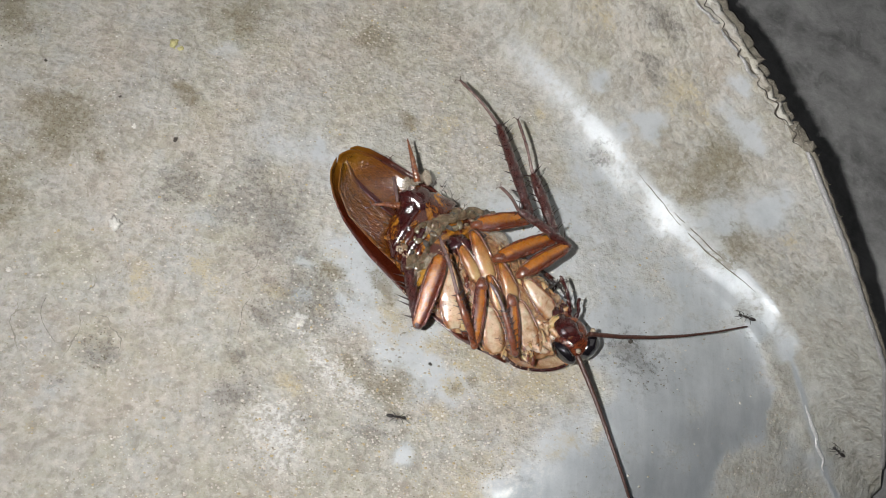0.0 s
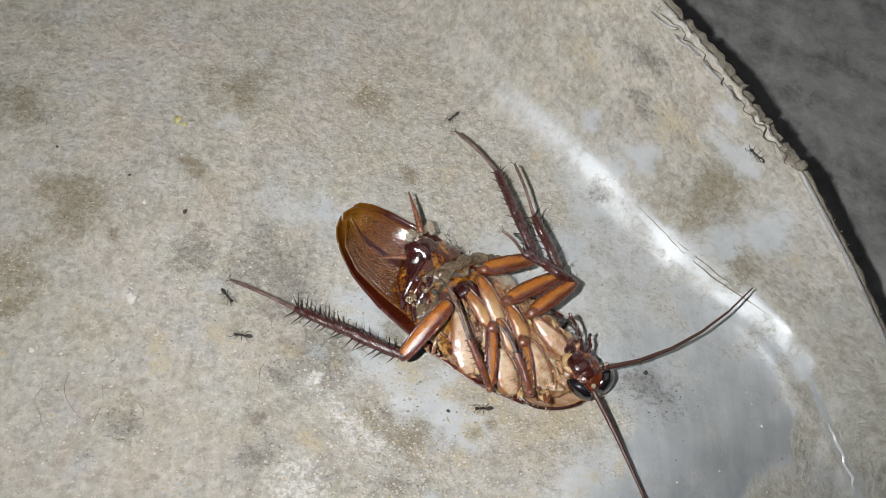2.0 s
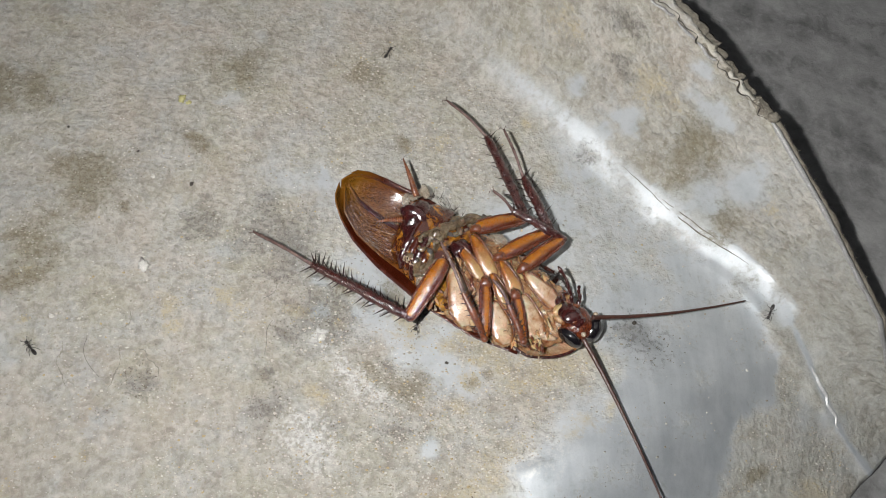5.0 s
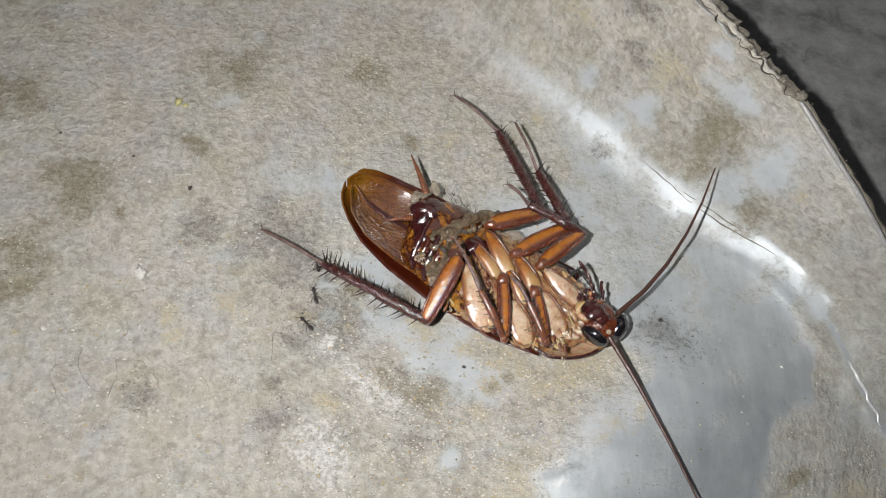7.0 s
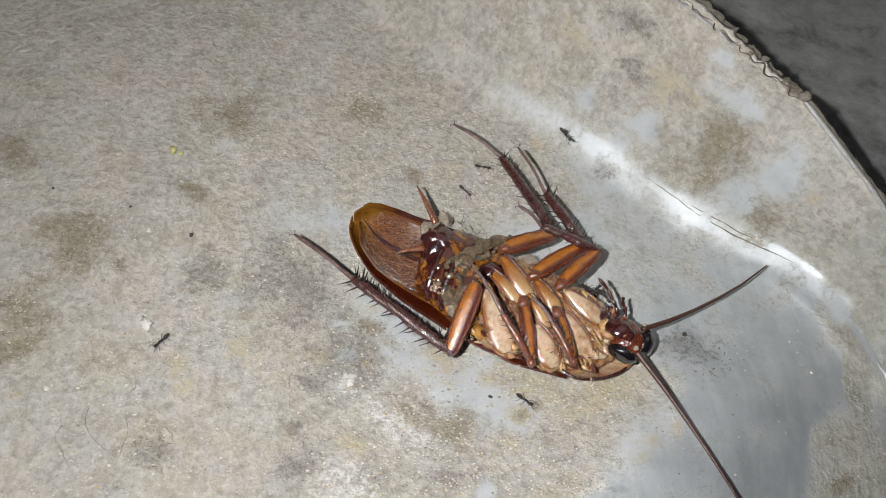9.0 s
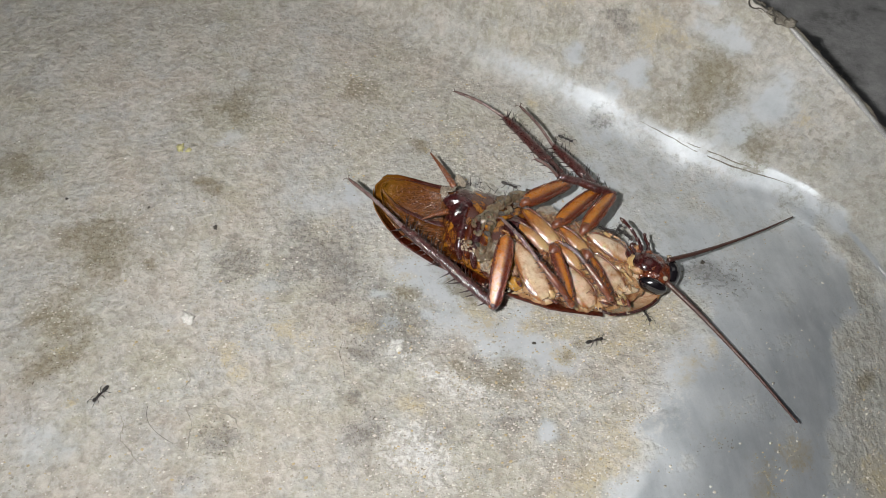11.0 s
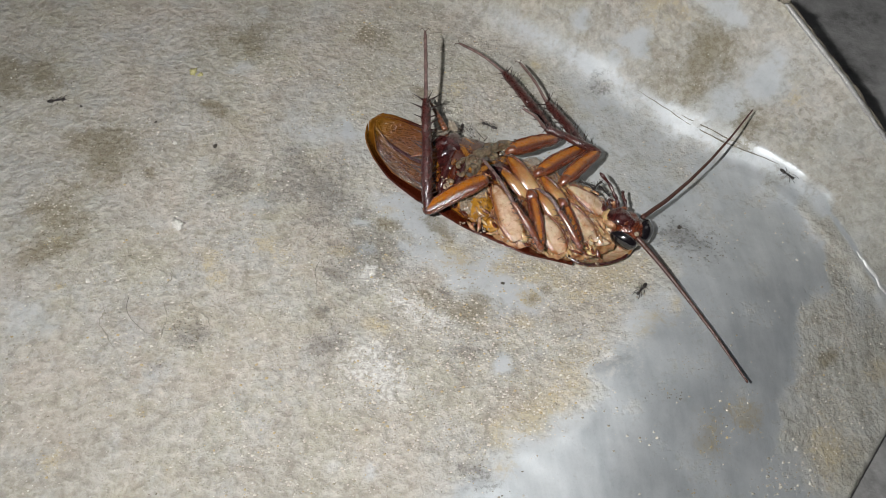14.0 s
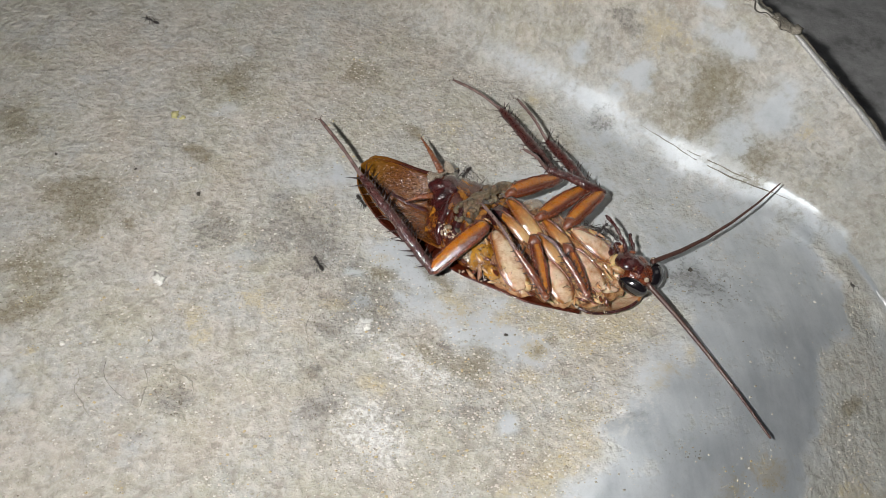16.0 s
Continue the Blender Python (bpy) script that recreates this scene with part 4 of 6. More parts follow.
def cockroach():
    roach = thing("cockroach", "reddish-brown cockroach lying on its back, belly torn, one leg waving", "cockroach", at=ROOT)
    # wings under the body
    wing_sheet(((0.05, 0.00), (0.08, -0.15), (0.15, -0.26), (0.30, -0.38), (0.60, -0.53), (1.10, -0.69), (1.85, -0.83), (2.66, -0.87), (3.3, -0.76)),
               ((0.05, 0.05), (0.08, 0.18), (0.15, 0.29), (0.30, 0.40), (0.65, 0.53), (1.2, 0.61), (3.3, 0.56)),
               0.17, 0.03, 0.30, 0.05, 3.3, "forewing", TEGMEN, "glossy dark brown forewing with an olive-gold tip", roach)
    wing_sheet(((0.08, 0.22), (0.14, 0.10), (0.36, 0.0), (3.2, -0.1)), ((0.08, 0.26), (0.12, 0.36), (0.24, 0.47), (0.48, 0.58), (0.95, 0.66), (3.2, 0.64)),
               0.10, 0.02, 0.30, 0.08, 3.2, "forewing", TEGMEN, "second forewing, its tip showing past the first", roach)
    hind = wing_sheet(HIND_LOW, HIND_HIGH,
                      0.15, 0.065, 0.27, 0.12, 1.6, "hindwing", MEMBRANE, "folded golden-brown hindwing, finely veined", roach, 0.006)
    rnd = random.Random(11)
    bm = bmesh.new()
    for k in range(40):
        f1 = 0.02 + 0.96 * (k + 0.5) / 40
        pts = []
        for i in range(9):
            g = i / 8
            a = 0.19 + 0.30 * abs(f1 - 0.45) + g * 1.03
            lo = between(HIND_LOW, a)[0]
            hi = between(HIND_HIGH, a)[0]
            f = f1 + 0.18 * (g - 0.5) * (0.5 - f1) + 0.10 * (g - 0.5) + 0.012 * math.sin(g * 14 + k * 1.3)
            f = max(0.02, min(0.98, f))
            z = 0.070 + 0.15 * abs(2 * f - 1) ** 2.2 + 0.27 * max(0.0, 1 - (a - 0.12) / 0.8) ** 2
            pts.append(on(a, lo + (hi - lo) * f, z))
        loft(bm, pts, ((0, 0.0015, 0.0015), (0.2, 0.0036, 0.0036), (0.6, 0.0036, 0.0036), (1, 0.002, 0.002)), rings=20, sides=5)
    for k in range(150):
        a, f = rnd.uniform(0.3, 1.1), rnd.uniform(0.1, 0.85)
        pts = []
        for i in range(3):
            aa, ff = a + 0.03 * i, f + 0.035 * i
            lo = between(HIND_LOW, aa)[0]
            hi = between(HIND_HIGH, aa)[0]
            z = 0.070 + 0.15 * abs(2 * ff - 1) ** 2.2 + 0.27 * max(0.0, 1 - (aa - 0.12) / 0.8) ** 2
            pts.append(on(aa, lo + (hi - lo) * ff, z))
        loft(bm, pts, ((0, 0.0045, 0.0045), (1, 0.003, 0.003)), rings=4, sides=4)
    loft(bm, [on(a, b, 0.080 + 0.15 * abs(2 * (b - between(HIND_LOW, a)[0]) / (between(HIND_HIGH, a)[0] - between(HIND_LOW, a)[0]) - 1) ** 2.2 + 0.27 * max(0.0, 1 - (a - 0.12) / 0.8) ** 2) for a, b in ((1.2, -0.02), (0.9, -0.12), (0.62, -0.20), (0.40, -0.24))], ((0, 0.014, 0.012), (0.6, 0.010, 0.009), (1, 0.003, 0.003)), rings=24, sides=6, lumps=0.3)
    part("vein_net", bm, VEIN, hind, "fine golden wing veins")
    # abdomen: core and belly plates
    belly = ((1.00, 0.13, 0.10, 0.42), (1.10, 0.12, 0.27, 0.50), (1.30, 0.06, 0.50, 0.52), (1.60, 0.00, 0.63, 0.50), (2.00, -0.08, 0.70, 0.47), (2.5, -0.12, 0.72, 0.45))
    bm = bmesh.new()
    loft(bm, [on(a, between(belly, a)[0], 0.22) for a in (1.04, 1.3, 1.7, 2.1, 2.5)], ((0, 0.10, 0.12), (0.17, 0.46, 0.24), (0.45, 0.60, 0.25), (0.72, 0.66, 0.23), (1, 0.66, 0.2)), rings=20, sides=24, lumps=0.05)
    part("abdomen", bm, YELLOW, roach, "dark amber belly flesh")
    plate(roach, "belly_plate", 1.00, 1.32, belly, MAROON, "shiny dark maroon end plate")
    plate(roach, "belly_plate", 1.30, 1.46, belly, YELLOW, "amber belly plate with yellow spots", -0.01)
    plate(roach, "belly_plate", 1.45, 1.60, belly, YELLOW, "dark red-brown belly plate", -0.03)
    bm = bmesh.new()
    ball(bm, on(1.92, -0.50, 0.28), (0.21, 0.24, 0.17), TURN, 0.10, 4, 12)
    part("belly_sac", bm, GOLD, roach, "glossy golden-yellow belly sac")
    bm = bmesh.new()
    ball(bm, on(2.14, -0.68, 0.28), (0.13, 0.10, 0.11), TURN, 0.2, 4, 14)
    part("belly_sac", bm, GOLD, roach, "glossy golden-yellow belly sac")
    bm = bmesh.new()
    ball(bm, on(1.19, 0.17, 0.40), (0.17, 0.27, 0.16), TURN, 0.05, 4, 9)
    ball(bm, on(1.16, 0.12, 0.50), (0.12, 0.20, 0.055), -121, 0.12, 4, 4, 36)
    ball(bm, on(1.33, -0.22, 0.47), (0.07, 0.11, 0.04), -121, 0.15, 4, 6, 36)
    part("end_plate", bm, MAROON, roach, "shiny dark maroon end plate")
    for k in range(4):
        bm = bmesh.new()
        a = 1.30 + 0.105 * k
        loft(bm, (on(a - 0.02, -0.06, 0.50), on(a, -0.26 - 0.02 * k, 0.465), on(a + 0.03, -0.44 - 0.03 * k, 0.37), on(a + 0.08, -0.54 - 0.035 * k, 0.24)), ((0, 0.03, 0.03), (0.3, 0.062, 0.05), (0.7, 0.060, 0.05), (1, 0.03, 0.03)), rings=16, sides=14, lumps=0.25, seed=k)
        part("belly_roll", bm, YELLOW if k % 2 else MAROON, roach, "glossy amber and dark red belly roll")
    # torn-out innards across the belly
    rnd = random.Random(3)
    bm = bmesh.new()
    loft(bm, (on(1.66, -0.40, 0.42), on(1.60, -0.20, 0.46), on(1.58, 0.06, 0.48), on(1.68, 0.32, 0.46), on(1.86, 0.56, 0.41), on(2.06, 0.72, 0.37)), ((0, 0.04, 0.04), (0.12, 0.10, 0.05), (0.35, 0.13, 0.06), (0.55, 0.085, 0.06), (0.8, 0.065, 0.06), (1, 0.035, 0.04)), rings=60, sides=30, lumps=0.55, seed=4)
    for v in bm.verts:
        v.co += Vector((noise.noise(v.co * 16), noise.noise(v.co * 16 + Vector((7, 0, 0))), noise.noise(v.co * 20 + Vector((0, 9, 0))))) * 0.024
    part("entrail", bm, INNARDS, roach, "wet grey innards spilling from the belly")
    for k, (a, b, z, ra, rb) in enumerate(((1.66, -0.42, 0.43, 0.13, 0.17), (1.82, -0.36, 0.45, 0.10, 0.12), (1.74, -0.58, 0.36, 0.10, 0.14))):
        bm = bmesh.new()
        ball(bm, on(a, b, z), (ra, rb, 0.06), TURN + 20 * k, 0.5, 4, 20 + k)
        part("wet_film", bm, FILM if k else INNARDS, roach, "pale wet film of torn skin")
    for k in range(26):
        f = k / 25
        bm = bmesh.new()
        r = rnd.uniform(0.018, 0.042)
        ball(bm, on(1.54 + 0.52 * max(0, f - 0.35) / 0.65 + rnd.uniform(-0.12, 0.12), -0.42 + 1.10 * f + rnd.uniform(-0.06, 0.06), 0.55 - 0.12 * abs(f - 0.3)), (r * 1.5, r, r * 0.7), rnd.uniform(0, 180), 0.3, 3, k)
        part("clot", bm, INNARDS if k % 4 else BLACKBIT, roach, "small wet clot")
    bm = bmesh.new()
    for k in range(190):
        f = rnd.random()
        p = on(1.30 + 0.70 * f + rnd.uniform(-0.03, 0.05), -0.40 - 0.27 * f + rnd.uniform(-0.06, 0.08), 0.42 - 0.09 * f + rnd.uniform(-0.02, 0.05))
        ball(bm, p, (rnd.uniform(0.010, 0.030), rnd.uniform(0.010, 0.022), 0.016), rnd.uniform(0, 180), 0.4, 1, k)
    tagged(part("froth", bm, SHELL, roach, "pale frothy crumbs along the torn edge"), kind="stuff")
    # Tiny pale beads stand for the sparkle of light on the wet belly.
    bm = bmesh.new()
    for k in range(420):
        f = rnd.random()
        a, b = 1.75 + 1.85 * f, -0.86 + 0.10 * f + (rnd.random() ** 1.3) * (0.95 - 0.2 * f)
        ball(bm, on(a, b, 0.47 - 0.20 * max(0.0, -0.45 - b) / 0.4 + rnd.uniform(-0.03, 0.05)), (rnd.uniform(0.006, 0.020), rnd.uniform(0.006, 0.013), 0.010), rnd.uniform(0, 180), 0.4, 1, k)
    tagged(part("glint_bead", bm, SHELL, roach, "pale beads and crumbs that stand for glints on the wet belly"), kind="stuff")
    bm = bmesh.new()
    for k in range(320):
        f = rnd.random()
        p = on(1.9 + 1.6 * f, rnd.choice((-0.80 + 0.2 * f, -0.6, -0.4, 0.40 - 0.25 * f, -0.2)) + rnd.uniform(-0.08, 0.08), 0.50 + rnd.uniform(-0.08, 0.03))
        cone(bm, p, p + Vector((rnd.uniform(-0.08, 0.08), rnd.uniform(-0.08, 0.08), rnd.uniform(0.02, 0.08))), 0.0055, 4)
    tagged(part("bristle", bm, SHINBROWN, roach, "short brown bristles between the legs"), kind="stuff")
    bm = bmesh.new()
    for k in range(24):
        p = on(rnd.uniform(1.15, 1.75), 0.50 + rnd.uniform(-0.06, 0.12), 0.38 + rnd.uniform(-0.05, 0.06))
        cone(bm, p, p + Vector((rnd.uniform(-0.10, 0.10), rnd.uniform(-0.02, 0.14), rnd.uniform(0.0, 0.09))), 0.006, 4)
    tagged(part("bristle", bm, SPINE, roach, "dark bristles along the belly's side"), kind="stuff")
    # cerci
    for p, q, sag in ((on(1.06, 0.01, 0.44), on(0.76, -0.18, 0.37), 0.02), (on(1.03, 0.44, 0.42), on(0.58, 0.80, 0.54), 0.02)):
        bm = bmesh.new()
        prof = [(0, 0.045, 0.035)]
        for k in range(14):
            w = 0.050 * (1 - 0.85 * (k / 14) ** 1.3)
            prof += [((k + 0.2) / 14, w * 0.86, w * 0.62), ((k + 0.6) / 14, w * 1.05, w * 0.72)]
        prof.append((1, 0.006, 0.006))
        loft(bm, (p, Vector(p).lerp(q, 0.5) + Vector((0, 0, sag)), q), prof, rings=70, sides=10)
        cercus = part("cercus", bm, CERCUS, roach, "ringed brown tail feeler")
        bm = bmesh.new()
        spined(bm, p, q, 9, 0.10, 0.004, rows=((-1, 0.2), (1, 0.2)), seed=8)
        tagged(part("hair_fringe", bm, SPINE, cercus), kind="stuff")
    for k, (a, b) in enumerate(((0.98, 0.42), (1.02, 0.52), (0.92, 0.34), (1.08, 0.60))):
        bm = bmesh.new()
        ball(bm, on(a, b, 0.37), (0.11, 0.055, 0.016), 30 + 25 * k, 0.35, 3, k, 25 - 12 * k)
        part("tail_lobe", bm, FILM, roach, "pale translucent tail lobe")
    # thorax and membranes
    bm = bmesh.new()
    loft(bm, (on(1.95, -0.10, 0.23), on(2.6, -0.13, 0.24), on(3.2, -0.14, 0.24), on(3.72, -0.12, 0.30)), ((0, 0.55, 0.21), (0.2, 0.68, 0.245), (0.55, 0.66, 0.24), (0.8, 0.50, 0.20), (1, 0.22, 0.12)), rings=60, sides=48, lumps=0.14)
    part("thorax", bm, SKIN, roach, "tan and cream thorax membranes, wet and creased")
    bm = bmesh.new()
    loft(bm, (on(2.15, 0.45, 0.30), on(2.32, 0.52, 0.32), on(2.50, 0.44, 0.30)), ((0, 0.06, 0.03), (0.5, 0.13, 0.05), (1, 0.06, 0.03)), rings=8, sides=10, lumps=0.5)
    part("flap", bm, FILM, roach, "torn greyish skin flap")
    # pronotum: the shield behind the head, seen as a thin rim
    bm = bmesh.new()
    layer = bm.verts.layers.float.new("edge")
    grid = []
    for i in range(13):
        r = i / 12
        row = []
        for j in range(40):
            th = 2 * math.pi * j / 40
            ca, cb = math.cos(th), math.sin(th)
            a, b = 3.40 + ca * 0.56 * r, -0.17 + cb * 0.56 * r * (1 - 0.26 * max(0, ca))
            v = bm.verts.new(on(a, b, 0.06 + 0.20 * r ** 2.6))
            v[layer] = max(0.0, (r - 0.88) / 0.12)
            row.append(v)
        grid.append(row)
    for r, q in zip(grid[1:], grid[2:]):
        for j in range(40):
            bm.faces.new((r[j], q[j], q[(j + 1) % 40], r[(j + 1) % 40]))
    bm.faces.new(grid[1])
    bmesh.ops.delete(bm, geom=grid[0], context="VERTS")
    ob = part("pronotum", bm, CREAM, roach, "shield plate with a cream underside and brown rim")
    m = ob.modifiers.new("sheet", "SOLIDIFY")
    m.thickness, m.offset = 0.0003, -1
    bm = bmesh.new()
    rim = [on(3.40 + math.cos(t) * 0.565, -0.17 + math.sin(t) * 0.565 * (1 - 0.26 * max(0, math.cos(t))), 0.255) for t in [math.pi * (1.02 + k * 0.86 / 12) for k in range(13)]]
    loft(bm, rim, ((0, 0.02, 0.015), (0.5, 0.022, 0.018), (1, 0.02, 0.015)), rings=36, sides=8)
    part("shield_rim", bm, MAROON, roach, "thin dark brown shield rim")
    # coxae: pale broad ones on one side, amber on the other
    coxa(roach, on(3.42, -0.50, 0.44), on(2.96, -0.13, 0.52), 0.155, CREAM, "broad cream coxa")
    coxa(roach, on(3.10, -0.78, 0.42), on(2.70, -0.42, 0.50), 0.150, CREAM, "broad cream coxa")
    coxa(roach, on(2.52, -0.84, 0.42), on(1.98, -0.26, 0.52), 0.165, CREAM, "broad cream coxa")
    coxa(roach, on(3.44, 0.02, 0.46), on(2.88, 0.16, 0.52), 0.130, CREAM, "cream and amber coxa")
    coxa(roach, on(2.96, -0.16, 0.48), on(2.50, 0.13, 0.56), 0.105, COXA, "amber coxa")
    coxa(roach, on(2.53, -0.09, 0.48), on(1.99, 0.26, 0.56), 0.115, COXA, "amber coxa")
    coxa(roach, on(2.40, -0.20, 0.50), on(1.92, 0.02, 0.54), 0.090, COXA, "amber coxa plate")
    coxa(roach, on(2.86, -0.34, 0.48), on(2.48, -0.10, 0.54), 0.085, COXA, "amber coxa plate")
    rnd = random.Random(52)
    for mat, label, count in ((SKIN, "wet tan shreds of skin between the coxae", 70), (COXA, "amber shreds between the coxae", 50), (RIDGE, "dark red-brown scraps between the legs", 45)):
        bm = bmesh.new()
        for k in range(count):
            a, b = rnd.uniform(1.85, 3.55), rnd.uniform(-0.85, 0.30)
            b = max(b, -0.86 + 0.30 * max(0.0, a - 2.7))
            p = on(a, b, 0.47 - 0.16 * max(0.0, -0.45 - b) / 0.4 + rnd.uniform(-0.02, 0.03))
            turn = rnd.gauss(TURN + 145, 25)
            ball(bm, p, (rnd.uniform(0.03, 0.11), rnd.uniform(0.012, 0.030), rnd.uniform(0.012, 0.028)), turn, 0.5, 2, k, rnd.uniform(-25, 25))
        tagged(part("shred", bm, mat, roach, label), kind="stuff")
    rnd = random.Random(21)
    for k in range(9):
        bm = bmesh.new()
        a, b = rnd.uniform(3.28, 3.62), rnd.uniform(-0.55, 0.02)
        ball(bm, on(a, b, 0.43), (rnd.uniform(0.06, 0.11), rnd.uniform(0.03, 0.05), 0.05), rnd.uniform(-60, 10), 0.4, 2, k)
        part("neck_fold", bm, CREAM, roach, "glossy cream neck fold")
    for k in range(6):
        bm = bmesh.new()
        a = 2.35 + 0.22 * k
        ball(bm, on(a, -0.66 - 0.12 * math.sin(k), 0.38), (0.10, 0.05, 0.06), rnd.uniform(-70, -30), 0.5, 2, k + 40)
        part("side_fold", bm, COXA if k % 2 else SKIN, roach, "glossy brown side fold")
    bm = bmesh.new()
    ball(bm, on(1.96, 0.02, 0.50), (0.16, 0.13, 0.09), TURN + 40, 0.35, 3, 5)
    part("hip_plate", bm, MAROON, roach, "dark red hip plate")
    # still legs
    leg(roach, (-0.13, 0.31, 0.60), (0.60, 0.57, 0.50), (0.08, 1.88, 0.50), (-0.52, 2.42, 0.58), 8, 1)
    leg(roach, (0.18, -0.09, 0.60), (0.93, 0.35, 0.56), (0.58, 1.20, 0.55), (0.31, 1.95, 0.62), 7, 2, 0.95)
    leg(roach, (0.50, -0.24, 0.60), (1.09, 0.24, 0.58), (0.36, 0.52, 0.78), (0.06, 0.70, 0.98), 5, 3, 0.9, 0.9)
    leg(roach, (-0.02, -0.48, 0.66), (-0.03, -1.25, 0.58), (-0.34, -0.74, 0.86), (-0.63, -0.08, 0.92), 7, 4, 0.66, 0.7, None, SHINBROWN)
    leg(roach, (0.37, -0.62, 0.64), (0.48, -1.26, 0.56), (0.26, -0.83, 0.76), (0.06, -0.52, 0.80), 6, 5, 0.62, 0.7, None, SHINBROWN)
    # head
    bm = bmesh.new()
    ball(bm, on(3.80, -0.07, 0.40), (0.235, 0.255, 0.21), TURN, 0.16, 4, 2)
    head = part("head", bm, RIDGE, roach, "dark red-brown head")
    bm = bmesh.new()
    loft(bm, (on(3.48, 0.00, 0.52), on(3.66, -0.06, 0.61), on(3.84, -0.10, 0.58)), ((0, 0.10, 0.04), (0.4, 0.15, 0.06), (1, 0.10, 0.05)), rings=12, sides=14, lumps=0.25)
    part("face", bm, MAROON, head, "red-brown face plate with pale patches")
    for k, (a, b, z, ra, rb, mat) in enumerate(((3.50, -0.04, 0.53, 0.07, 0.13, COXA), (3.56, -0.17, 0.52, 0.09, 0.05, SKIN), (3.55, 0.13, 0.49, 0.08, 0.05, SHINBROWN), (3.62, -0.03, 0.605, 0.05, 0.12, MAROON), (3.44, 0.06, 0.50, 0.05, 0.08, MAROON), (3.66, 0.08, 0.59, 0.06, 0.04, SHINBROWN), (3.74, -0.13, 0.60, 0.05, 0.04, SHINBROWN), (3.52, 0.18, 0.50, 0.06, 0.04, SKIN), (3.44, -0.14, 0.49, 0.06, 0.05, SKIN))):
        bm = bmesh.new()
        ball(bm, on(a, b, z), (ra, rb, 0.05), TURN + 12 * k - 20, 0.35, 3, k + 60)
        part("mouth_plate", bm, mat, head, "glossy mouth plate")
    for c, r, turn, label in ((on(3.79, -0.30, 0.47), (0.185, 0.085, 0.12), TURN - 8, "glossy black kidney-shaped eye"), (on(4.00, 0.00, 0.40), (0.13, 0.20, 0.17), TURN, "black eye on the far side")):
        bm = bmesh.new()
        ball(bm, c, r, turn, 0.05, 4, 1)
        part("eye", bm, EYE, head, label)
    # Pale balls at the antenna bases also stand for a white glint there.
    for a, b, z in ((3.92, -0.20, 0.56), (3.94, 0.15, 0.54)):
        bm = bmesh.new()
        ball(bm, on(a, b, z), (0.036, 0.036, 0.030), 0, 0.2, 2, 3)
        part("socket", bm, SHELL, head, "antenna socket, pale for its white glint")
    for pts in (((3.60, 0.13, 0.50), (3.54, 0.20, 0.58), (3.47, 0.24, 0.64), (3.36, 0.32, 0.70), (3.20, 0.38, 0.77)), ((3.68, 0.16, 0.47), (3.66, 0.26, 0.52), (3.60, 0.32, 0.56), (3.57, 0.38, 0.60)),
                ((3.52, 0.10, 0.50), (3.44, 0.18, 0.54), (3.50, 0.24, 0.50))):
        bm = bmesh.new()
        loft(bm, [on(*p) for p in pts], ((0, 0.024, 0.024), (0.2, 0.032, 0.030), (0.25, 0.018, 0.018), (0.45, 0.028, 0.026), (0.5, 0.016, 0.016), (0.7, 0.026, 0.025), (0.74, 0.014, 0.014), (0.93, 0.027, 0.026), (1, 0.010, 0.010)), rings=36, sides=8)
        part("palp", bm, MAROON, head, "jointed mouth feeler")
    # the still antenna
    bm = bmesh.new()
    ringed(bm, [(1.26, -1.19, 0.58), (1.55, -1.75, 0.52), (1.90, -2.50, 0.42), (2.19, -3.16, 0.30)], 0.037, 0.014)
    part("antenna", bm, FEELERBROWN, roach, "long thin ringed brown antenna")
    # the waving hind leg: femur and tibia lie along x from their joints
    bm = bmesh.new()
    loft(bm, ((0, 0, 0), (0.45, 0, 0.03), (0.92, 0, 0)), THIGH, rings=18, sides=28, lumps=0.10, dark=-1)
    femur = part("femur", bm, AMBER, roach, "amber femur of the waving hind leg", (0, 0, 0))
    keel(femur, (0, 0, 0), (0.92, 0, 0), 1.0, (0, 0, 0))
    spined(None, (0.35, 0, 0), (0.92, 0, 0), 6, 0.085, 0.009, rows=((-1, 0.3), (1, 0.3)), seed=31, parent=femur, origin=(0, 0, 0))
    bm = bmesh.new()
    loft(bm, ((0, 0, 0), (0.8, 0, 0.02), (1.52, 0, 0)), SHIN, rings=60, sides=14, lumps=0.22, seed=9)
    ball(bm, (0, 0, 0), (0.065, 0.06, 0.06), 0, 0.2, 2, 1)
    tibia = part("tibia", bm, DARKLEG, roach, "dark spiny tibia of the waving hind leg", (0, 0, 0))
    spined(None, (0, 0, 0), (1.52, 0, 0), 13, 0.25, 0.018, rows=((-1, 0.15), (1, 0.15), (0.3, 1)), seed=32, parent=tibia, origin=(0, 0, 0))
    bm = bmesh.new()
    foot_mesh(bm, (1.50, 0, 0), (2.48, 0, 0.03), 0.03, 0.04)
    part("tarsus", bm, TARSUS, tibia, "glossy grey-brown tarsus", (0, 0, 0))
    # the waving antenna, in five rigid pieces
    pieces = []
    for k in range(5):
        bm = bmesh.new()
        r0, r1 = 0.035 - 0.005 * k, 0.030 - 0.005 * k
        ringed(bm, [(0, 0, 0), (0.25, 0, 0.0), (0.49, 0, 0)], r0, r1)
        pieces.append(part("antenna", bm, FEELERBROWN, roach, "piece of the waving ringed antenna", (0, 0, 0)))
    return femur, tibia, pieces


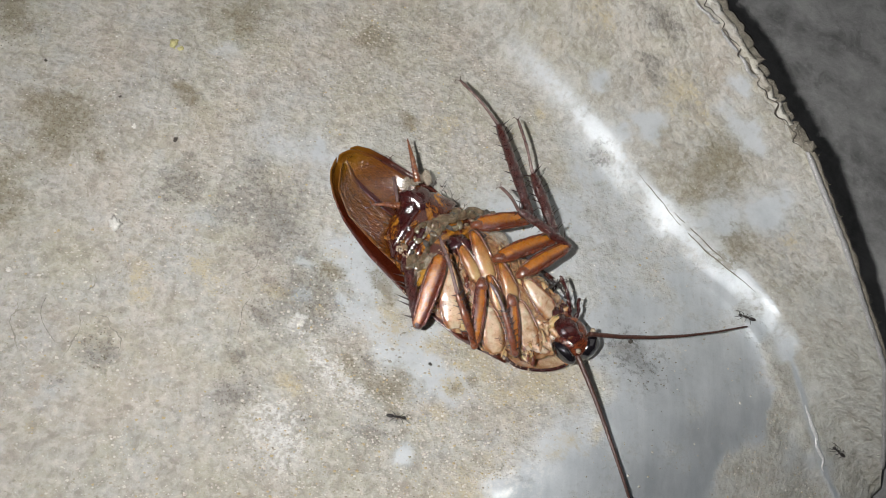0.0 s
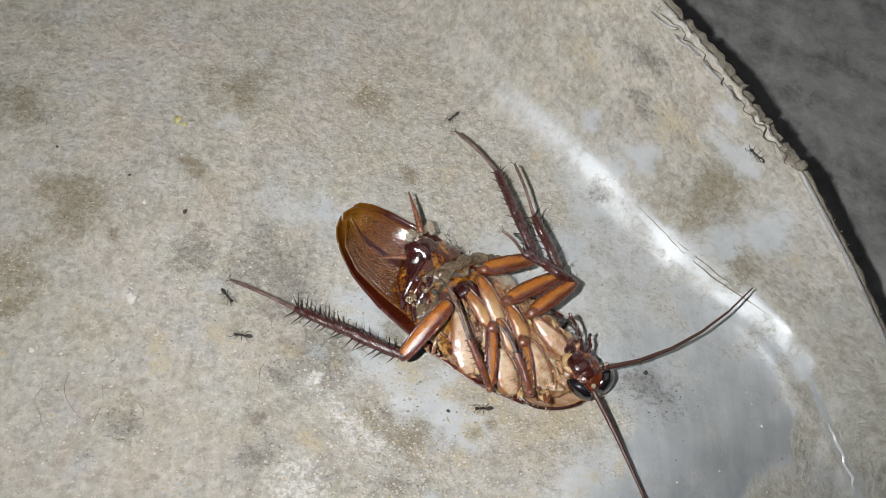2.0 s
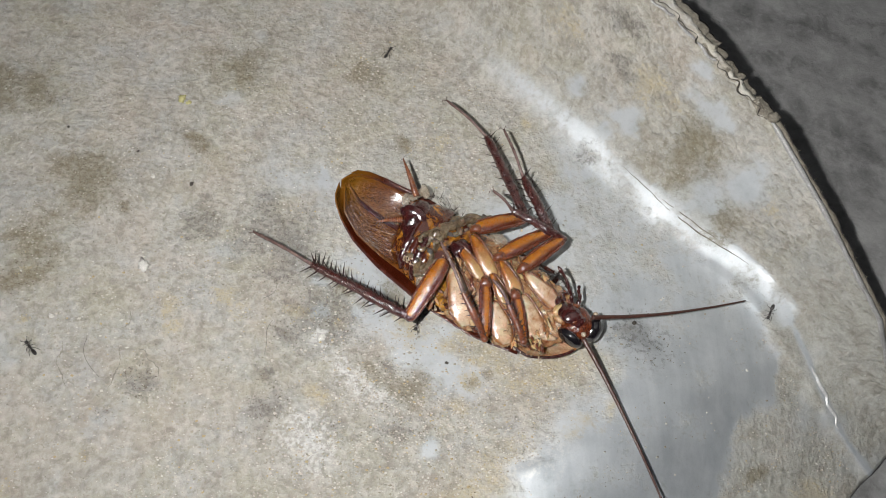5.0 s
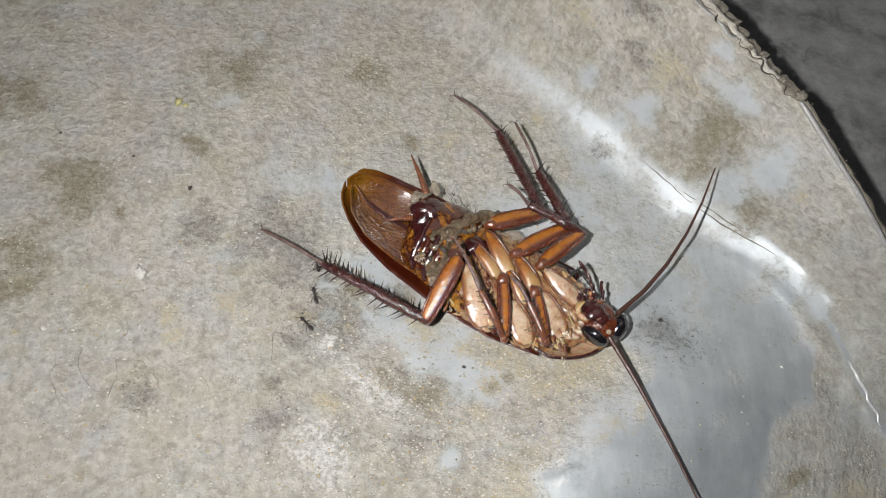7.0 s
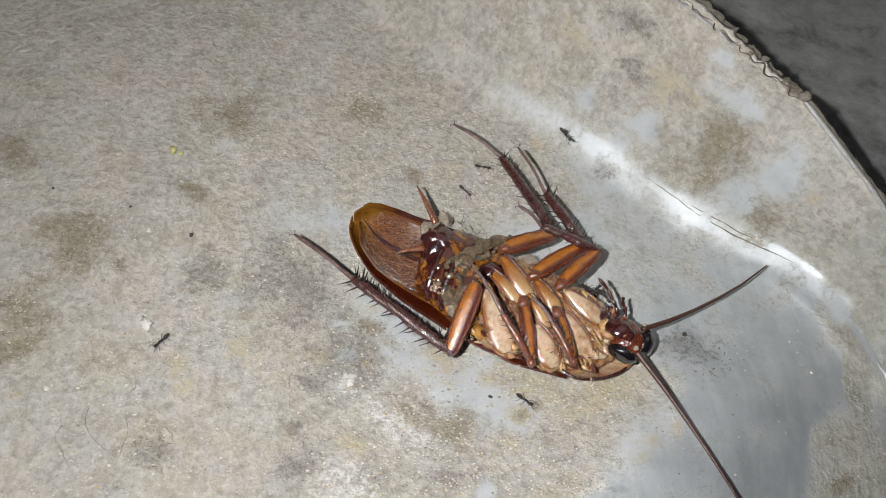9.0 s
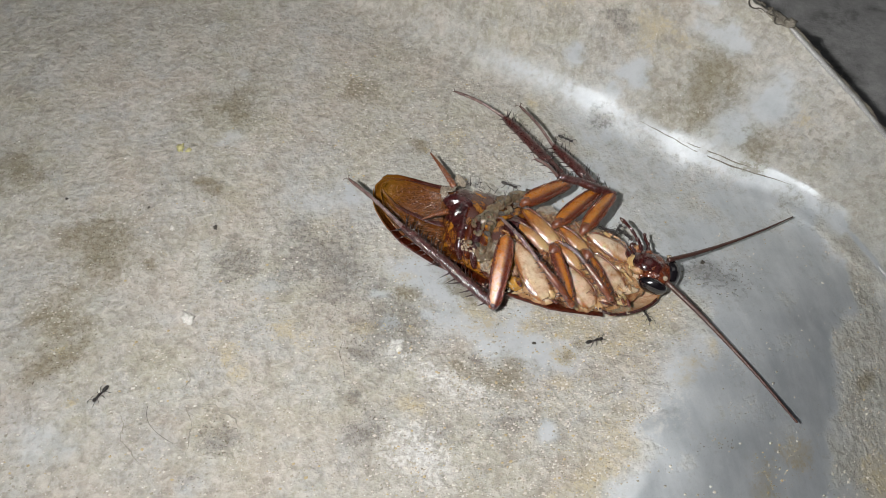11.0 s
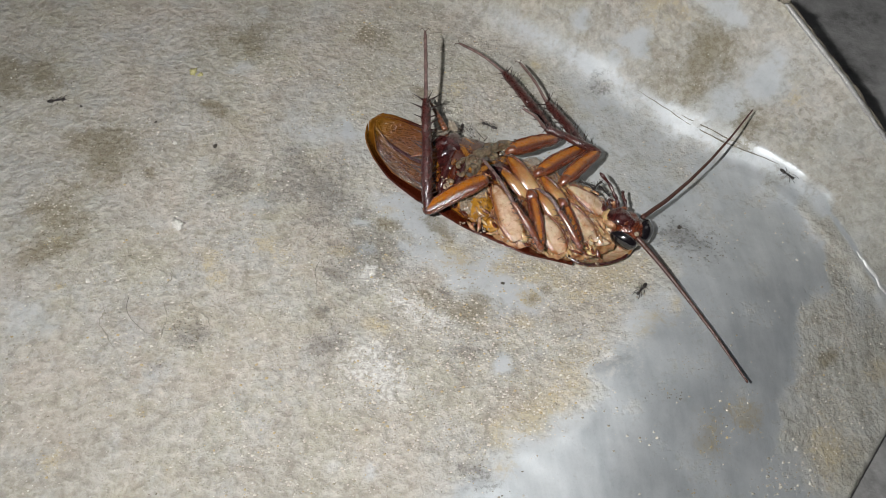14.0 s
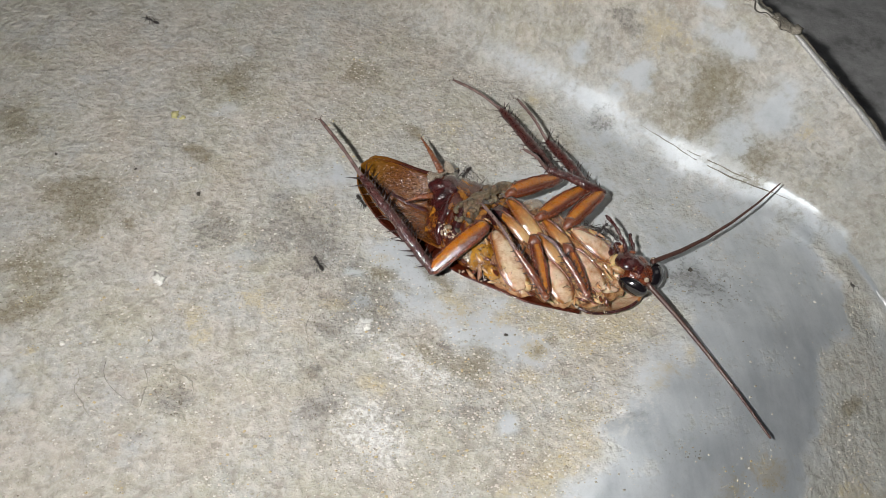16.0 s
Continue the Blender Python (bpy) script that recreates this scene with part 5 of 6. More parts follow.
def ringed(bm, pts, r0, r1):
    length = sum((Vector(q) - Vector(p)).length for p, q in zip(pts, pts[1:]))
    n = max(6, int(length / 0.042))
    prof = []
    for k in range(n):
        r = r0 + (r1 - r0) * k / n
        prof += [(k / n, r * 0.84, r * 0.84), ((k + 0.5) / n, r, r)]
    prof.append((1, r1 * 0.7, r1 * 0.7))
    loft(bm, pts, prof, rings=n * 2, sides=8)


FEMUR, TIBIA, ANTENNA = cockroach()


# ---- ants ----
def ant():
    """A small black ant along x, feet on z = 0."""
    a = thing("ant", "tiny black ant walking on the dustpan", "ant", "ants round the cockroach")
    o = (0, 0, 0)
    bm = bmesh.new()
    ball(bm, (0.115, 0, 0.055), (0.038, 0.029, 0.026), 0, 0.05, 2)
    head = part("head", bm, ANTBLACK, a, "", o)
    bm = bmesh.new()
    loft(bm, ((0.085, 0, 0.055), (0.04, 0, 0.062), (0.0, 0, 0.055), (-0.035, 0, 0.048)), ((0, 0.010, 0.010), (0.3, 0.021, 0.022), (0.7, 0.016, 0.018), (1, 0.008, 0.010)), rings=12, sides=8)
    part("thorax", bm, ANTBLACK, a, "", o)
    bm = bmesh.new()
    ball(bm, (-0.095, 0, 0.050), (0.064, 0.031, 0.029), 0, 0.04, 3)
    ball(bm, (-0.034, 0, 0.052), (0.012, 0.011, 0.014), 0, 0, 1)
    part("abdomen", bm, ANTBLACK, a, "", o)
    for k in (-1, 1):
        for x, reach, dx in ((0.055, 0.085, 0.07), (0.02, 0.085, -0.01), (-0.01, 0.095, -0.09)):
            bm = bmesh.new()
            loft(bm, ((x, 0.012 * k, 0.050), (x + dx * 0.5, reach * 0.5 * k, 0.085), (x + dx * 0.85, reach * 0.85 * k, 0.030), (x + dx * 1.2, reach * k, 0.003)), ((0, 0.005, 0.005), (0.4, 0.005, 0.005), (1, 0.002, 0.002)), rings=10, sides=5)
            part("leg", bm, ANTBLACK, a, "", o)
        bm = bmesh.new()
        loft(bm, ((0.135, 0.012 * k, 0.065), (0.165, 0.050 * k, 0.085), (0.215, 0.055 * k, 0.050)), ((0, 0.005, 0.005), (1, 0.004, 0.004)), rings=8, sides=5)
        part("antenna", bm, ANTBLACK, head, "", o)
    return a


ANTS = [ant()]
for _ob in ANTS[0].children_recursive:
    _ob.data.transform(Matrix.Scale(0.78, 4))
for _ in range(8):
    ANTS.append(copy_thing(ANTS[0], pose(0, 0, 0)))
# three ants stay at the neck and the mouth
ANTS[6].matrix_basis = pose(0.0087, -0.0020, 0.0043, -30, 0, 150)
ANTS[7].matrix_basis = pose(0.0107, -0.0034, 0.0040, -30, 0, 300)
ANTS[8].matrix_basis = pose(0.0098, -0.0030, 0.0047, -35, 0, 40)
tagged(ANTS[6], "tiny black ant beside the cockroach's neck")
tagged(ANTS[7], "tiny black ant at the cockroach's mouth")
tagged(ANTS[8], "tiny black ant climbing the cockroach's front coxa")


# ---- crumbs, flakes, fibres on the pan ----
def crumb(name, x, y, size, mat, label, category, seed, flat=0.5):
    bm = bmesh.new()
    ball(bm, (0, 0, 0), (size, size * 0.7, size * flat), seed * 40, 0.9, 3, seed * 3.7)
    z = floor_at(x, y) + size * flat * 0.4
    ob = part(name, bm, mat, None, label)
    ob.matrix_basis = pose(x * U, y * U, z * U)
    return tagged(ob, "", category)


crumb("yellow_crumb", -4.40, 2.52, 0.065, YELLOWBIT, "small pale yellow crumb lying on the grime", "crumb", 2, 0.35)
crumb("yellow_crumb", -4.30, 2.46, 0.04, YELLOWBIT, "small pale yellow crumb lying on the grime", "crumb", 5, 0.4)
crumb("white_flake", -4.52, -0.20, 0.085, WHITEBIT, "small white flake stuck to the grime", "flake", 3, 0.25)
crumb("white_flake", -2.10, -1.12, 0.05, WHITEBIT, "small white flake stuck to the grime", "flake", 6, 0.4)
crumb("white_flake", -4.61, 1.17, 0.035, WHITEBIT, "small white flake stuck to the grime", "flake", 7, 0.5)
crumb("white_flake", -5.54, -0.98, 0.035, WHITEBIT, "small white flake stuck to the grime", "flake", 8, 0.5)
for k, (x, y, r) in enumerate(((-4.88, 1.56, 0.025), (-4.07, 1.08, 0.04), (-5.9, 1.9, 0.025), (-0.45, -1.40, 0.03), (2.15, -0.75, 0.04))):
    crumb("black_speck", x, y, r * 0.8, BLACKBIT, "black speck of dirt on the pan", "speck", k + 1, 0.5)


def grit(name, mat, label, count, seed, size=1.0, crust=0.0):
    """Fine loose grains scattered over the pan's floor; crust: how much they gather in clumps."""
    rnd = random.Random(seed)
    verts, faces = [], []
    for _ in range(count):
        p = pan_point(rnd.uniform(-7, 2.4), rnd.uniform(-7, 5.3), 0)
        if crust and noise.fractal(p * 1.1 + Vector((seed, 0, 0)), 0.8, 2.1, 4) < crust * rnd.random():
            continue
        if bare_zone(p) > 0.3 and rnd.random() < 0.96:
            continue
        r, h = size * (0.0045 + 0.011 * rnd.random() ** 3), rnd.uniform(0, 6.28)
        p.z = floor_at(p.x, p.y)
        i = len(verts)
        for k in range(4):
            w = r * rnd.uniform(0.7, 1.4)
            verts.append((p + Vector((math.cos(h + 1.57 * k) * w, math.sin(h + 1.57 * k) * w * 0.7, -0.002))) * U)
        verts.append((p + Vector((rnd.uniform(-r, r) * 0.5, rnd.uniform(-r, r) * 0.5, r * rnd.uniform(0.5, 1.1)))) * U)
        faces += [(i + k, i + (k + 1) % 4, i + 4) for k in range(4)]
    me = bpy.data.meshes.new(name)
    me.from_pydata(verts, [], faces)
    me.materials.append(mat)
    return tagged(new(name, me), label, "grit", kind="stuff")


grit("grit", WHITEBIT, "fine pale grit scattered over the dustpan", 5000, 5)
def sand():
    """Sandy crust over the front of the pan, thick in a broad drift below the cockroach, thin elsewhere."""
    rnd = random.Random(77)
    verts, faces = [], []
    for _ in range(80000):
        n, s = rnd.uniform(-7.5, 2.5), rnd.uniform(-4.5, 5.4)
        p = pan_point(n, s, 0)
        thick = 0.10 + 0.85 * math.exp(-((n + 1.9) / 2.3) ** 2 - ((s - 1.3) / 1.5) ** 2) + 0.45 * noise.fractal(p * 0.9, 0.8, 2.1, 4)
        thick = thick * (1 - 0.92 * bare_zone(p)) * (1 - 0.75 * field("bare", p)) + 0.12 * crusted(p)
        if rnd.random() > thick:
            continue
        r, h = 0.006 + 0.019 * rnd.random() ** 2.2, rnd.uniform(0, 6.28)
        p.z = floor_at(p.x, p.y)
        i = len(verts)
        for k in range(4):
            w = r * rnd.uniform(0.7, 1.4)
            verts.append((p + Vector((math.cos(h + 1.57 * k) * w, math.sin(h + 1.57 * k) * w * 0.75, -0.002))) * U)
        verts.append((p + Vector((rnd.uniform(-r, r) * 0.5, rnd.uniform(-r, r) * 0.5, r * rnd.uniform(0.4, 0.9)))) * U)
        faces += [(i + k, i + (k + 1) % 4, i + 4) for k in range(4)]
    me = bpy.data.meshes.new("sand")
    me.from_pydata(verts, [], faces)
    me.materials.append(SAND)
    return tagged(new("sand", me), "cream, grey and ochre sand grains crusted on the dustpan", "sand", kind="stuff")


sand()
grit("crumbs", GRIMEBIT, "crumbled grey-brown grime in loose patches", 16000, 7, 1.9, 0.25)
grit("dark_crumbs", DIRT, "dark crumbs gathered in smudges", 1300, 8, 1.0, 0.45)
grit("brown_grit", DIRT, "fine brown grit scattered over the dustpan", 900, 6)


def dust(name, kinds, mat, label, count, seed):
    """Angular grains gathered where the pan is stained."""
    rnd = random.Random(seed)
    verts, faces = [], []
    for kind in kinds:
        for x, y, z, r, stretch, a in spots[kind]:
            if abs(z) > 0.05:
                continue
            for _ in range(int(count * min(1.0, r * r * stretch / 0.2)) + 6):
                u, v = rnd.gauss(0, 0.5) * r * stretch, rnd.gauss(0, 0.5) * r
                px, py = x + u * math.cos(a) - v * math.sin(a), y + u * math.sin(a) + v * math.cos(a)
                if px * NX + py * NY > 2.3 or px * DX + py * DY > 5.4:
                    continue
                g, h = rnd.uniform(0.005, 0.015), rnd.uniform(0, 6.28)
                c = Vector((px, py, floor_at(px, py)))
                i = len(verts)
                for k in range(4):
                    w = g * rnd.uniform(0.7, 1.3)
                    verts.append((c + Vector((math.cos(h + 1.57 * k) * w, math.sin(h + 1.57 * k) * w * 0.7, -0.002))) * U)
                verts.append((c + Vector((rnd.uniform(-g, g) * 0.4, rnd.uniform(-g, g) * 0.4, g * rnd.uniform(0.5, 1.0)))) * U)
                faces += [(i + k, i + (k + 1) % 4, i + 4) for k in range(4)]
    me = bpy.data.meshes.new(name)
    me.from_pydata(verts, [], faces)
    me.materials.append(mat)
    return tagged(new(name, me), label, "dirt", kind="stuff")


dust("dirt", ("stain", "dark"), DIRT, "dark brown gritty dirt gathered in stains", 130, 41)
dust("ochre_dust", ("tan",), OCHRE, "ochre dust grains stuck to the pan", 90, 42)


def fibre(x, y, length, turn, bend, seed):
    rnd = random.Random(seed)
    pts, a = [], math.radians(turn)
    p = Vector((x, y, 0))
    for k in range(6):
        pts.append(Vector((p.x, p.y, floor_at(p.x, p.y) + 0.008)))
        p = p + Vector((math.cos(a), math.sin(a), 0)) * length / 5
        a += bend + rnd.uniform(-0.25, 0.25)
    bm = bmesh.new()
    loft(bm, pts, ((0, 0.0025, 0.0025), (1, 0.0015, 0.0015)), rings=20, sides=5)
    return tagged(part("fibre", bm, HAIR, None, "thin dark fibre lying on the grime"), "", "fibre")


for k, (x, y, length, turn, bend) in enumerate(((-5.05, -1.25, 0.6, 262, 0.2), (-2.9, -0.6, 0.35, 30, 0.3), (-2.75, -0.9, 0.5, 240, 0.1), (0.2, 1.9, 0.3, 80, 0.3))):
    fibre(x, y, length, turn, bend, k)


# ---- the phone's unseen torch, a little behind and beside the lens; its barrel is added ----
def phone_torch():
    ob = thing("phone_torch", "unseen phone torch beside the lens, given an added black barrel", "torch")
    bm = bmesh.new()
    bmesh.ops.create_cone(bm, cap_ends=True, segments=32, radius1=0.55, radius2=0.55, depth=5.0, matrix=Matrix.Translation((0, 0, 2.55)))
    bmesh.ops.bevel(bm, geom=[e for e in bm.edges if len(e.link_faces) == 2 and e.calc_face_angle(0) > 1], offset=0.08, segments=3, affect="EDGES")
    part("barrel", bm, BLACKBIT, ob, "black barrel added behind the lamp", (0, 0, 0))
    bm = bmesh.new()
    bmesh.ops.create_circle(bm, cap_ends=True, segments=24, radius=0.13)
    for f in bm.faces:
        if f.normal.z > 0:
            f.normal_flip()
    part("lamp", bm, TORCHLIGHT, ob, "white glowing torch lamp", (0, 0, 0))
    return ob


TORCH = phone_torch()


# ---- what moves ----
def aim(p, q):
    """The pose of a limb at p that points its x axis at q."""
    x = (Vector(q) - Vector(p)).normalized()
    y = Vector((0, 0, 1)).cross(x).normalized()
    m = Matrix((x, y, x.cross(y))).transposed().to_4x4()
    return Matrix.Translation(Vector(p) * U) @ m


LEG = [  # seconds, knee, tip of the foot
    (0, (-0.527, -1.107, 0.450), (-1.026, 1.069, 0.100)),
    (0.3, (-0.560, -1.090, 0.450), (-1.250, 0.950, 0.150)),
    (0.5, (-0.763, -0.990, 0.500), (-2.976, 0.094, 0.130)),
    (1, (-0.868, -0.912, 0.550), (-3.058, 0.207, 0.150)),
    (1.5, (-0.874, -0.922, 0.480), (-3.124, 0.073, 0.100)),
    (2, (-0.898, -0.902, 0.500), (-3.073, 0.075, 0.100)),
    (2.5, (-0.773, -0.981, 0.480), (-2.890, 0.232, 0.100)),
    (3, (-0.821, -0.951, 0.470), (-2.917, 0.365, 0.170)),
    (5.5, (-0.782, -0.975, 0.460), (-2.922, 0.276, 0.170)),
    (6, (-0.783, -0.981, 0.420), (-2.911, 0.280, 0.120)),
    (6.5, (-0.779, -0.982, 0.430), (-2.863, 0.361, 0.160)),
    (7, (-0.778, -0.990, 0.400), (-2.860, 0.370, 0.180)),
    (7.5, (-0.802, -0.976, 0.430), (-2.874, 0.387, 0.150)),
    (8, (-0.780, -0.987, 0.450), (-2.806, 0.424, 0.130)),
    (8.5, (-0.747, -0.987, 0.390), (-2.682, 0.589, 0.250)),
    (11, (-0.737, -1.037, 0.300), (-2.089, 1.035, 0.620)),
    (11.5, (-0.704, -1.022, 0.300), (-1.878, 1.144, 0.730)),
    (11.8, (-0.975, -0.747, 0.336), (-0.587, 1.553, 1.075)),
    (12, (-1.155, -0.563, 0.360), (-0.909, 1.781, 1.230)),
    (12.3, (-1.127, -0.621, 0.324), (-0.948, 1.700, 1.171)),
    (12.5, (-1.108, -0.660, 0.300), (-1.248, 1.737, 1.030)),
    (12.8, (-1.003, -0.789, 0.300), (-1.344, 1.329, 1.548)),
    (13, (-0.933, -0.875, 0.300), (-1.443, 1.525, 0.770)),
    (13.3, (-1.006, -0.797, 0.300), (-1.518, 1.341, 1.451)),
    (13.5, (-1.054, -0.745, 0.300), (-0.963, 1.522, 1.400)),
    (13.8, (-1.138, -0.601, 0.372), (-0.986, 1.772, 1.024)),
    (14, (-1.194, -0.505, 0.420), (-0.968, 1.822, 1.350)),
    (14.3, (-1.226, -0.434, 0.468), (-1.310, 1.897, 1.223)),
    (14.5, (-1.248, -0.386, 0.500), (-1.309, 1.967, 1.400)),
    (14.8, (-1.243, -0.396, 0.488), (-1.209, 1.793, 1.595)),
    (15, (-1.240, -0.403, 0.480), (-1.396, 1.999, 1.220)),
    (15.3, (-1.257, -0.462, 0.444), (-1.574, 1.869, 1.146)),
    (15.5, (-1.268, -0.501, 0.420), (-1.688, 1.918, 0.900)),
    (15.8, (-1.183, -0.594, 0.378), (-1.927, 1.719, 0.692)),
    (16, (-1.126, -0.656, 0.350), (-2.261, 1.526, 0.820)),
]
FEELER = [  # seconds, middle, tip
    (0, (2.693, -0.727, 0.440), (3.848, -0.386, 0.370)),
    (0.3, (2.706, -0.797, 0.368), (3.872, -0.614, 0.296)),
    (0.5, (2.683, -0.648, 0.460), (3.813, -0.209, 0.460)),
    (0.8, (2.671, -0.635, 0.351), (3.802, -0.290, 0.263)),
    (1, (2.673, -0.813, 0.330), (3.793, -0.687, 0.300)),
    (1.3, (2.697, -0.888, 0.345), (3.854, -0.795, 0.250)),
    (1.5, (2.672, -0.814, 0.330), (3.776, -0.698, 0.300)),
    (1.8, (2.629, -0.485, 0.597), (3.718, 0.009, 0.755)),
    (2, (2.673, -0.482, 0.640), (3.640, 0.309, 0.770)),
    (2.3, (2.670, -0.710, 0.345), (3.800, -0.440, 0.250)),
    (2.5, (2.698, -0.821, 0.430), (3.817, -0.652, 0.300)),
    (2.8, (2.672, -0.779, 0.345), (3.803, -0.577, 0.250)),
    (3, (2.643, -0.546, 0.420), (3.764, -0.110, 0.410)),
    (5.5, (2.712, -0.855, 0.388), (3.884, -0.730, 0.297)),
    (5.8, (2.689, -0.928, 0.365), (3.837, -0.876, 0.250)),
    (6, (2.632, -0.660, 0.365), (3.723, -0.339, 0.250)),
    (6.3, (2.505, -0.306, 0.760), (3.471, 0.368, 1.080)),
    (6.5, (2.533, -0.212, 0.770), (3.323, 0.766, 1.050)),
    (6.8, (2.264, -0.095, 0.892), (2.989, 0.789, 1.344)),
    (7, (2.420, -0.080, 0.750), (3.004, 1.025, 1.170)),
    (7.5, (2.330, 0.004, 0.850), (2.897, 1.146, 1.150)),
    (8, (2.305, 0.015, 0.700), (2.810, 1.156, 1.220)),
    (8.3, (2.293, -0.042, 0.591), (3.047, 0.895, 0.743)),
    (8.5, (2.534, -0.315, 0.400), (3.448, 0.479, 0.390)),
    (11, (2.671, -0.673, 0.360), (3.785, -0.414, 0.300)),
    (11.3, (2.513, -0.348, 0.829), (3.485, 0.284, 1.218)),
    (11.5, (2.601, -0.326, 0.730), (3.493, 0.541, 1.040)),
    (11.8, (2.688, -0.651, 0.514), (3.836, -0.322, 0.588)),
    (12, (2.710, -0.741, 0.450), (3.895, -0.472, 0.370)),
    (12.3, (2.638, -0.560, 0.345), (3.736, -0.140, 0.250)),
    (12.5, (2.667, -0.465, 0.620), (3.653, 0.281, 0.840)),
    (12.8, (2.659, -0.560, 0.577), (3.778, -0.139, 0.714)),
    (13, (2.700, -0.692, 0.460), (3.882, -0.396, 0.440)),
    (13.3, (2.700, -0.787, 0.345), (3.859, -0.594, 0.250)),
    (13.5, (2.692, -0.832, 0.360), (3.834, -0.726, 0.300)),
    (13.8, (2.577, -0.375, 0.487), (3.614, 0.230, 0.534)),
    (14, (2.553, -0.263, 0.680), (3.492, 0.538, 1.030)),
    (14.3, (2.408, -0.196, 0.799), (3.276, 0.588, 1.159)),
    (14.5, (2.630, -0.462, 0.470), (3.682, 0.172, 0.640)),
    (14.8, (2.686, -0.666, 0.404), (3.832, -0.353, 0.369)),
    (15, (2.700, -0.799, 0.390), (3.862, -0.590, 0.300)),
    (15.3, (2.619, -0.642, 0.345), (3.699, -0.305, 0.250)),
    (15.5, (2.654, -0.609, 0.380), (3.779, -0.155, 0.400)),
    (15.8, (2.470, -0.261, 0.773), (3.399, 0.457, 1.107)),
    (16, (2.657, -0.474, 0.540), (3.732, 0.140, 0.670)),
]
FIRST = [  # seconds, place, heading
    (0, -0.80, -2.11, -2),
    (0.5, 0.43, -2.16, -87),
    (1, -1.82, -2.10, -172),
    (1.5, -0.95, -1.34, -257),
    (2, -0.00, -1.35, -174),
    (2.5, -3.22, -1.56, -188),
    (3, -5.91, -0.47, -181),
    (5.5, -5.47, -1.54, -266),
    (6, -3.05, -0.38, -330),
    (6.5, -2.94, -0.09, -334),
    (7, -2.33, -0.03, -253),
    (7.5, -3.04, 0.22, -247),
    (8, -3.08, 1.72, -162),
    (8.5, -3.64, -0.00, -132),
    (11, -5.54, -1.01, -136),
    (11.5, -4.89, -1.20, -221),
    (12, -4.93, 2.84, -246),
    (12.5, -6.59, 2.63, -161),
    (13.5, -8.26, 1.07, -76),
    (14, -6.23, 2.00, 9),
    (14.5, -3.69, 2.22, 1),
    (15, -2.14, 2.09, 66),
    (15.5, -3.18, 3.38, 138),
    (16, -4.79, 4.51, 145),
]
SECOND = [  # seconds, place, heading
    (0, 5.27, -1.74, 152, -0.26),
    (0.5, 3.95, -0.95, 122),
    (1, 4.51, -0.64, 42, 0.15),
    (1.5, 4.51, -0.33, 94, 0.51),
    (1.8, 3.61, 0.82, 120, 1.92),
    (2, 3.03, 1.47, 128, 2.12),
    (2.4, 2.17, 2.20, 190, 1.09),
    (2.5, 2.43, 1.88, 213, 0.89),
    (2.7, 2.58, 1.28, 270, 0.19),
    (3, 2.07, 0.76, 293),
    (5.3, 4.25, -0.55, 240, 0.12),
    (5.5, 4.21, -0.81, 270, 0.07),
    (5.6, 4.24, -1.23, 275),
    (6, 3.11, -1.73, 231),
    (6.5, 2.40, -3.05, 213),
    (7, 0.62, -3.32, 145),
    (7.5, 0.03, -1.40, 108),
    (8, -0.07, -1.21, 193),
    (8.5, -0.06, -1.42, 278),
    (11, 0.29, -1.55, 363),
    (11.5, 0.98, -1.32, 379),
    (12, 1.29, -1.20, 386),
    (12.5, 1.85, -0.89, 394),
    (13, 1.86, -0.82, 479),
    (13.5, 1.79, -0.81, 564),
    (14, 1.28, -1.74, 583),
    (14.5, -0.54, -3.03, 545),
    (15, -1.44, -1.99, 489),
    (15.5, -2.29, -0.89, 483),
    (16, -2.61, -0.18, 474),
]
THIRD = [  # seconds, place, heading
    (0, 3.82, -0.17, 166, 0.10),
    (0.5, 3.01, 0.07, 144),
    (1, 1.26, 1.78, 126),
    (1.5, 0.15, 3.74, 144, 0.26),
    (2, -0.48, 3.05, 229),
    (2.5, -0.48, 3.06, 285),
    (3, -0.47, 3.02, 261),
    (5.5, -1.20, -1.30, 250),
    (6, -1.93, -0.98, 165),
    (6.5, -1.57, -1.13, 129),
    (7, -2.33, -0.48, 105),
    (7.5, -2.25, 1.36, 66),
    (8, -1.31, 1.84, 24),
    (8.5, -0.60, 2.09, -3),
    (11, 1.05, 1.71, -43),
    (11.5, 0.64, 0.94, -128),
    (12, 0.03, 1.73, -213),
    (12.5, -0.09, 1.53, -128),
    (13, -0.10, 1.26, -112),
    (13.5, -0.18, 1.29, -186),
    (14, -0.17, 1.27, -211),
    (14.5, -0.91, 1.73, -200),
    (15, -1.81, 1.86, -161),
    (15.5, -2.20, 1.30, -99),
    (16, -1.98, 0.76, -67),
]
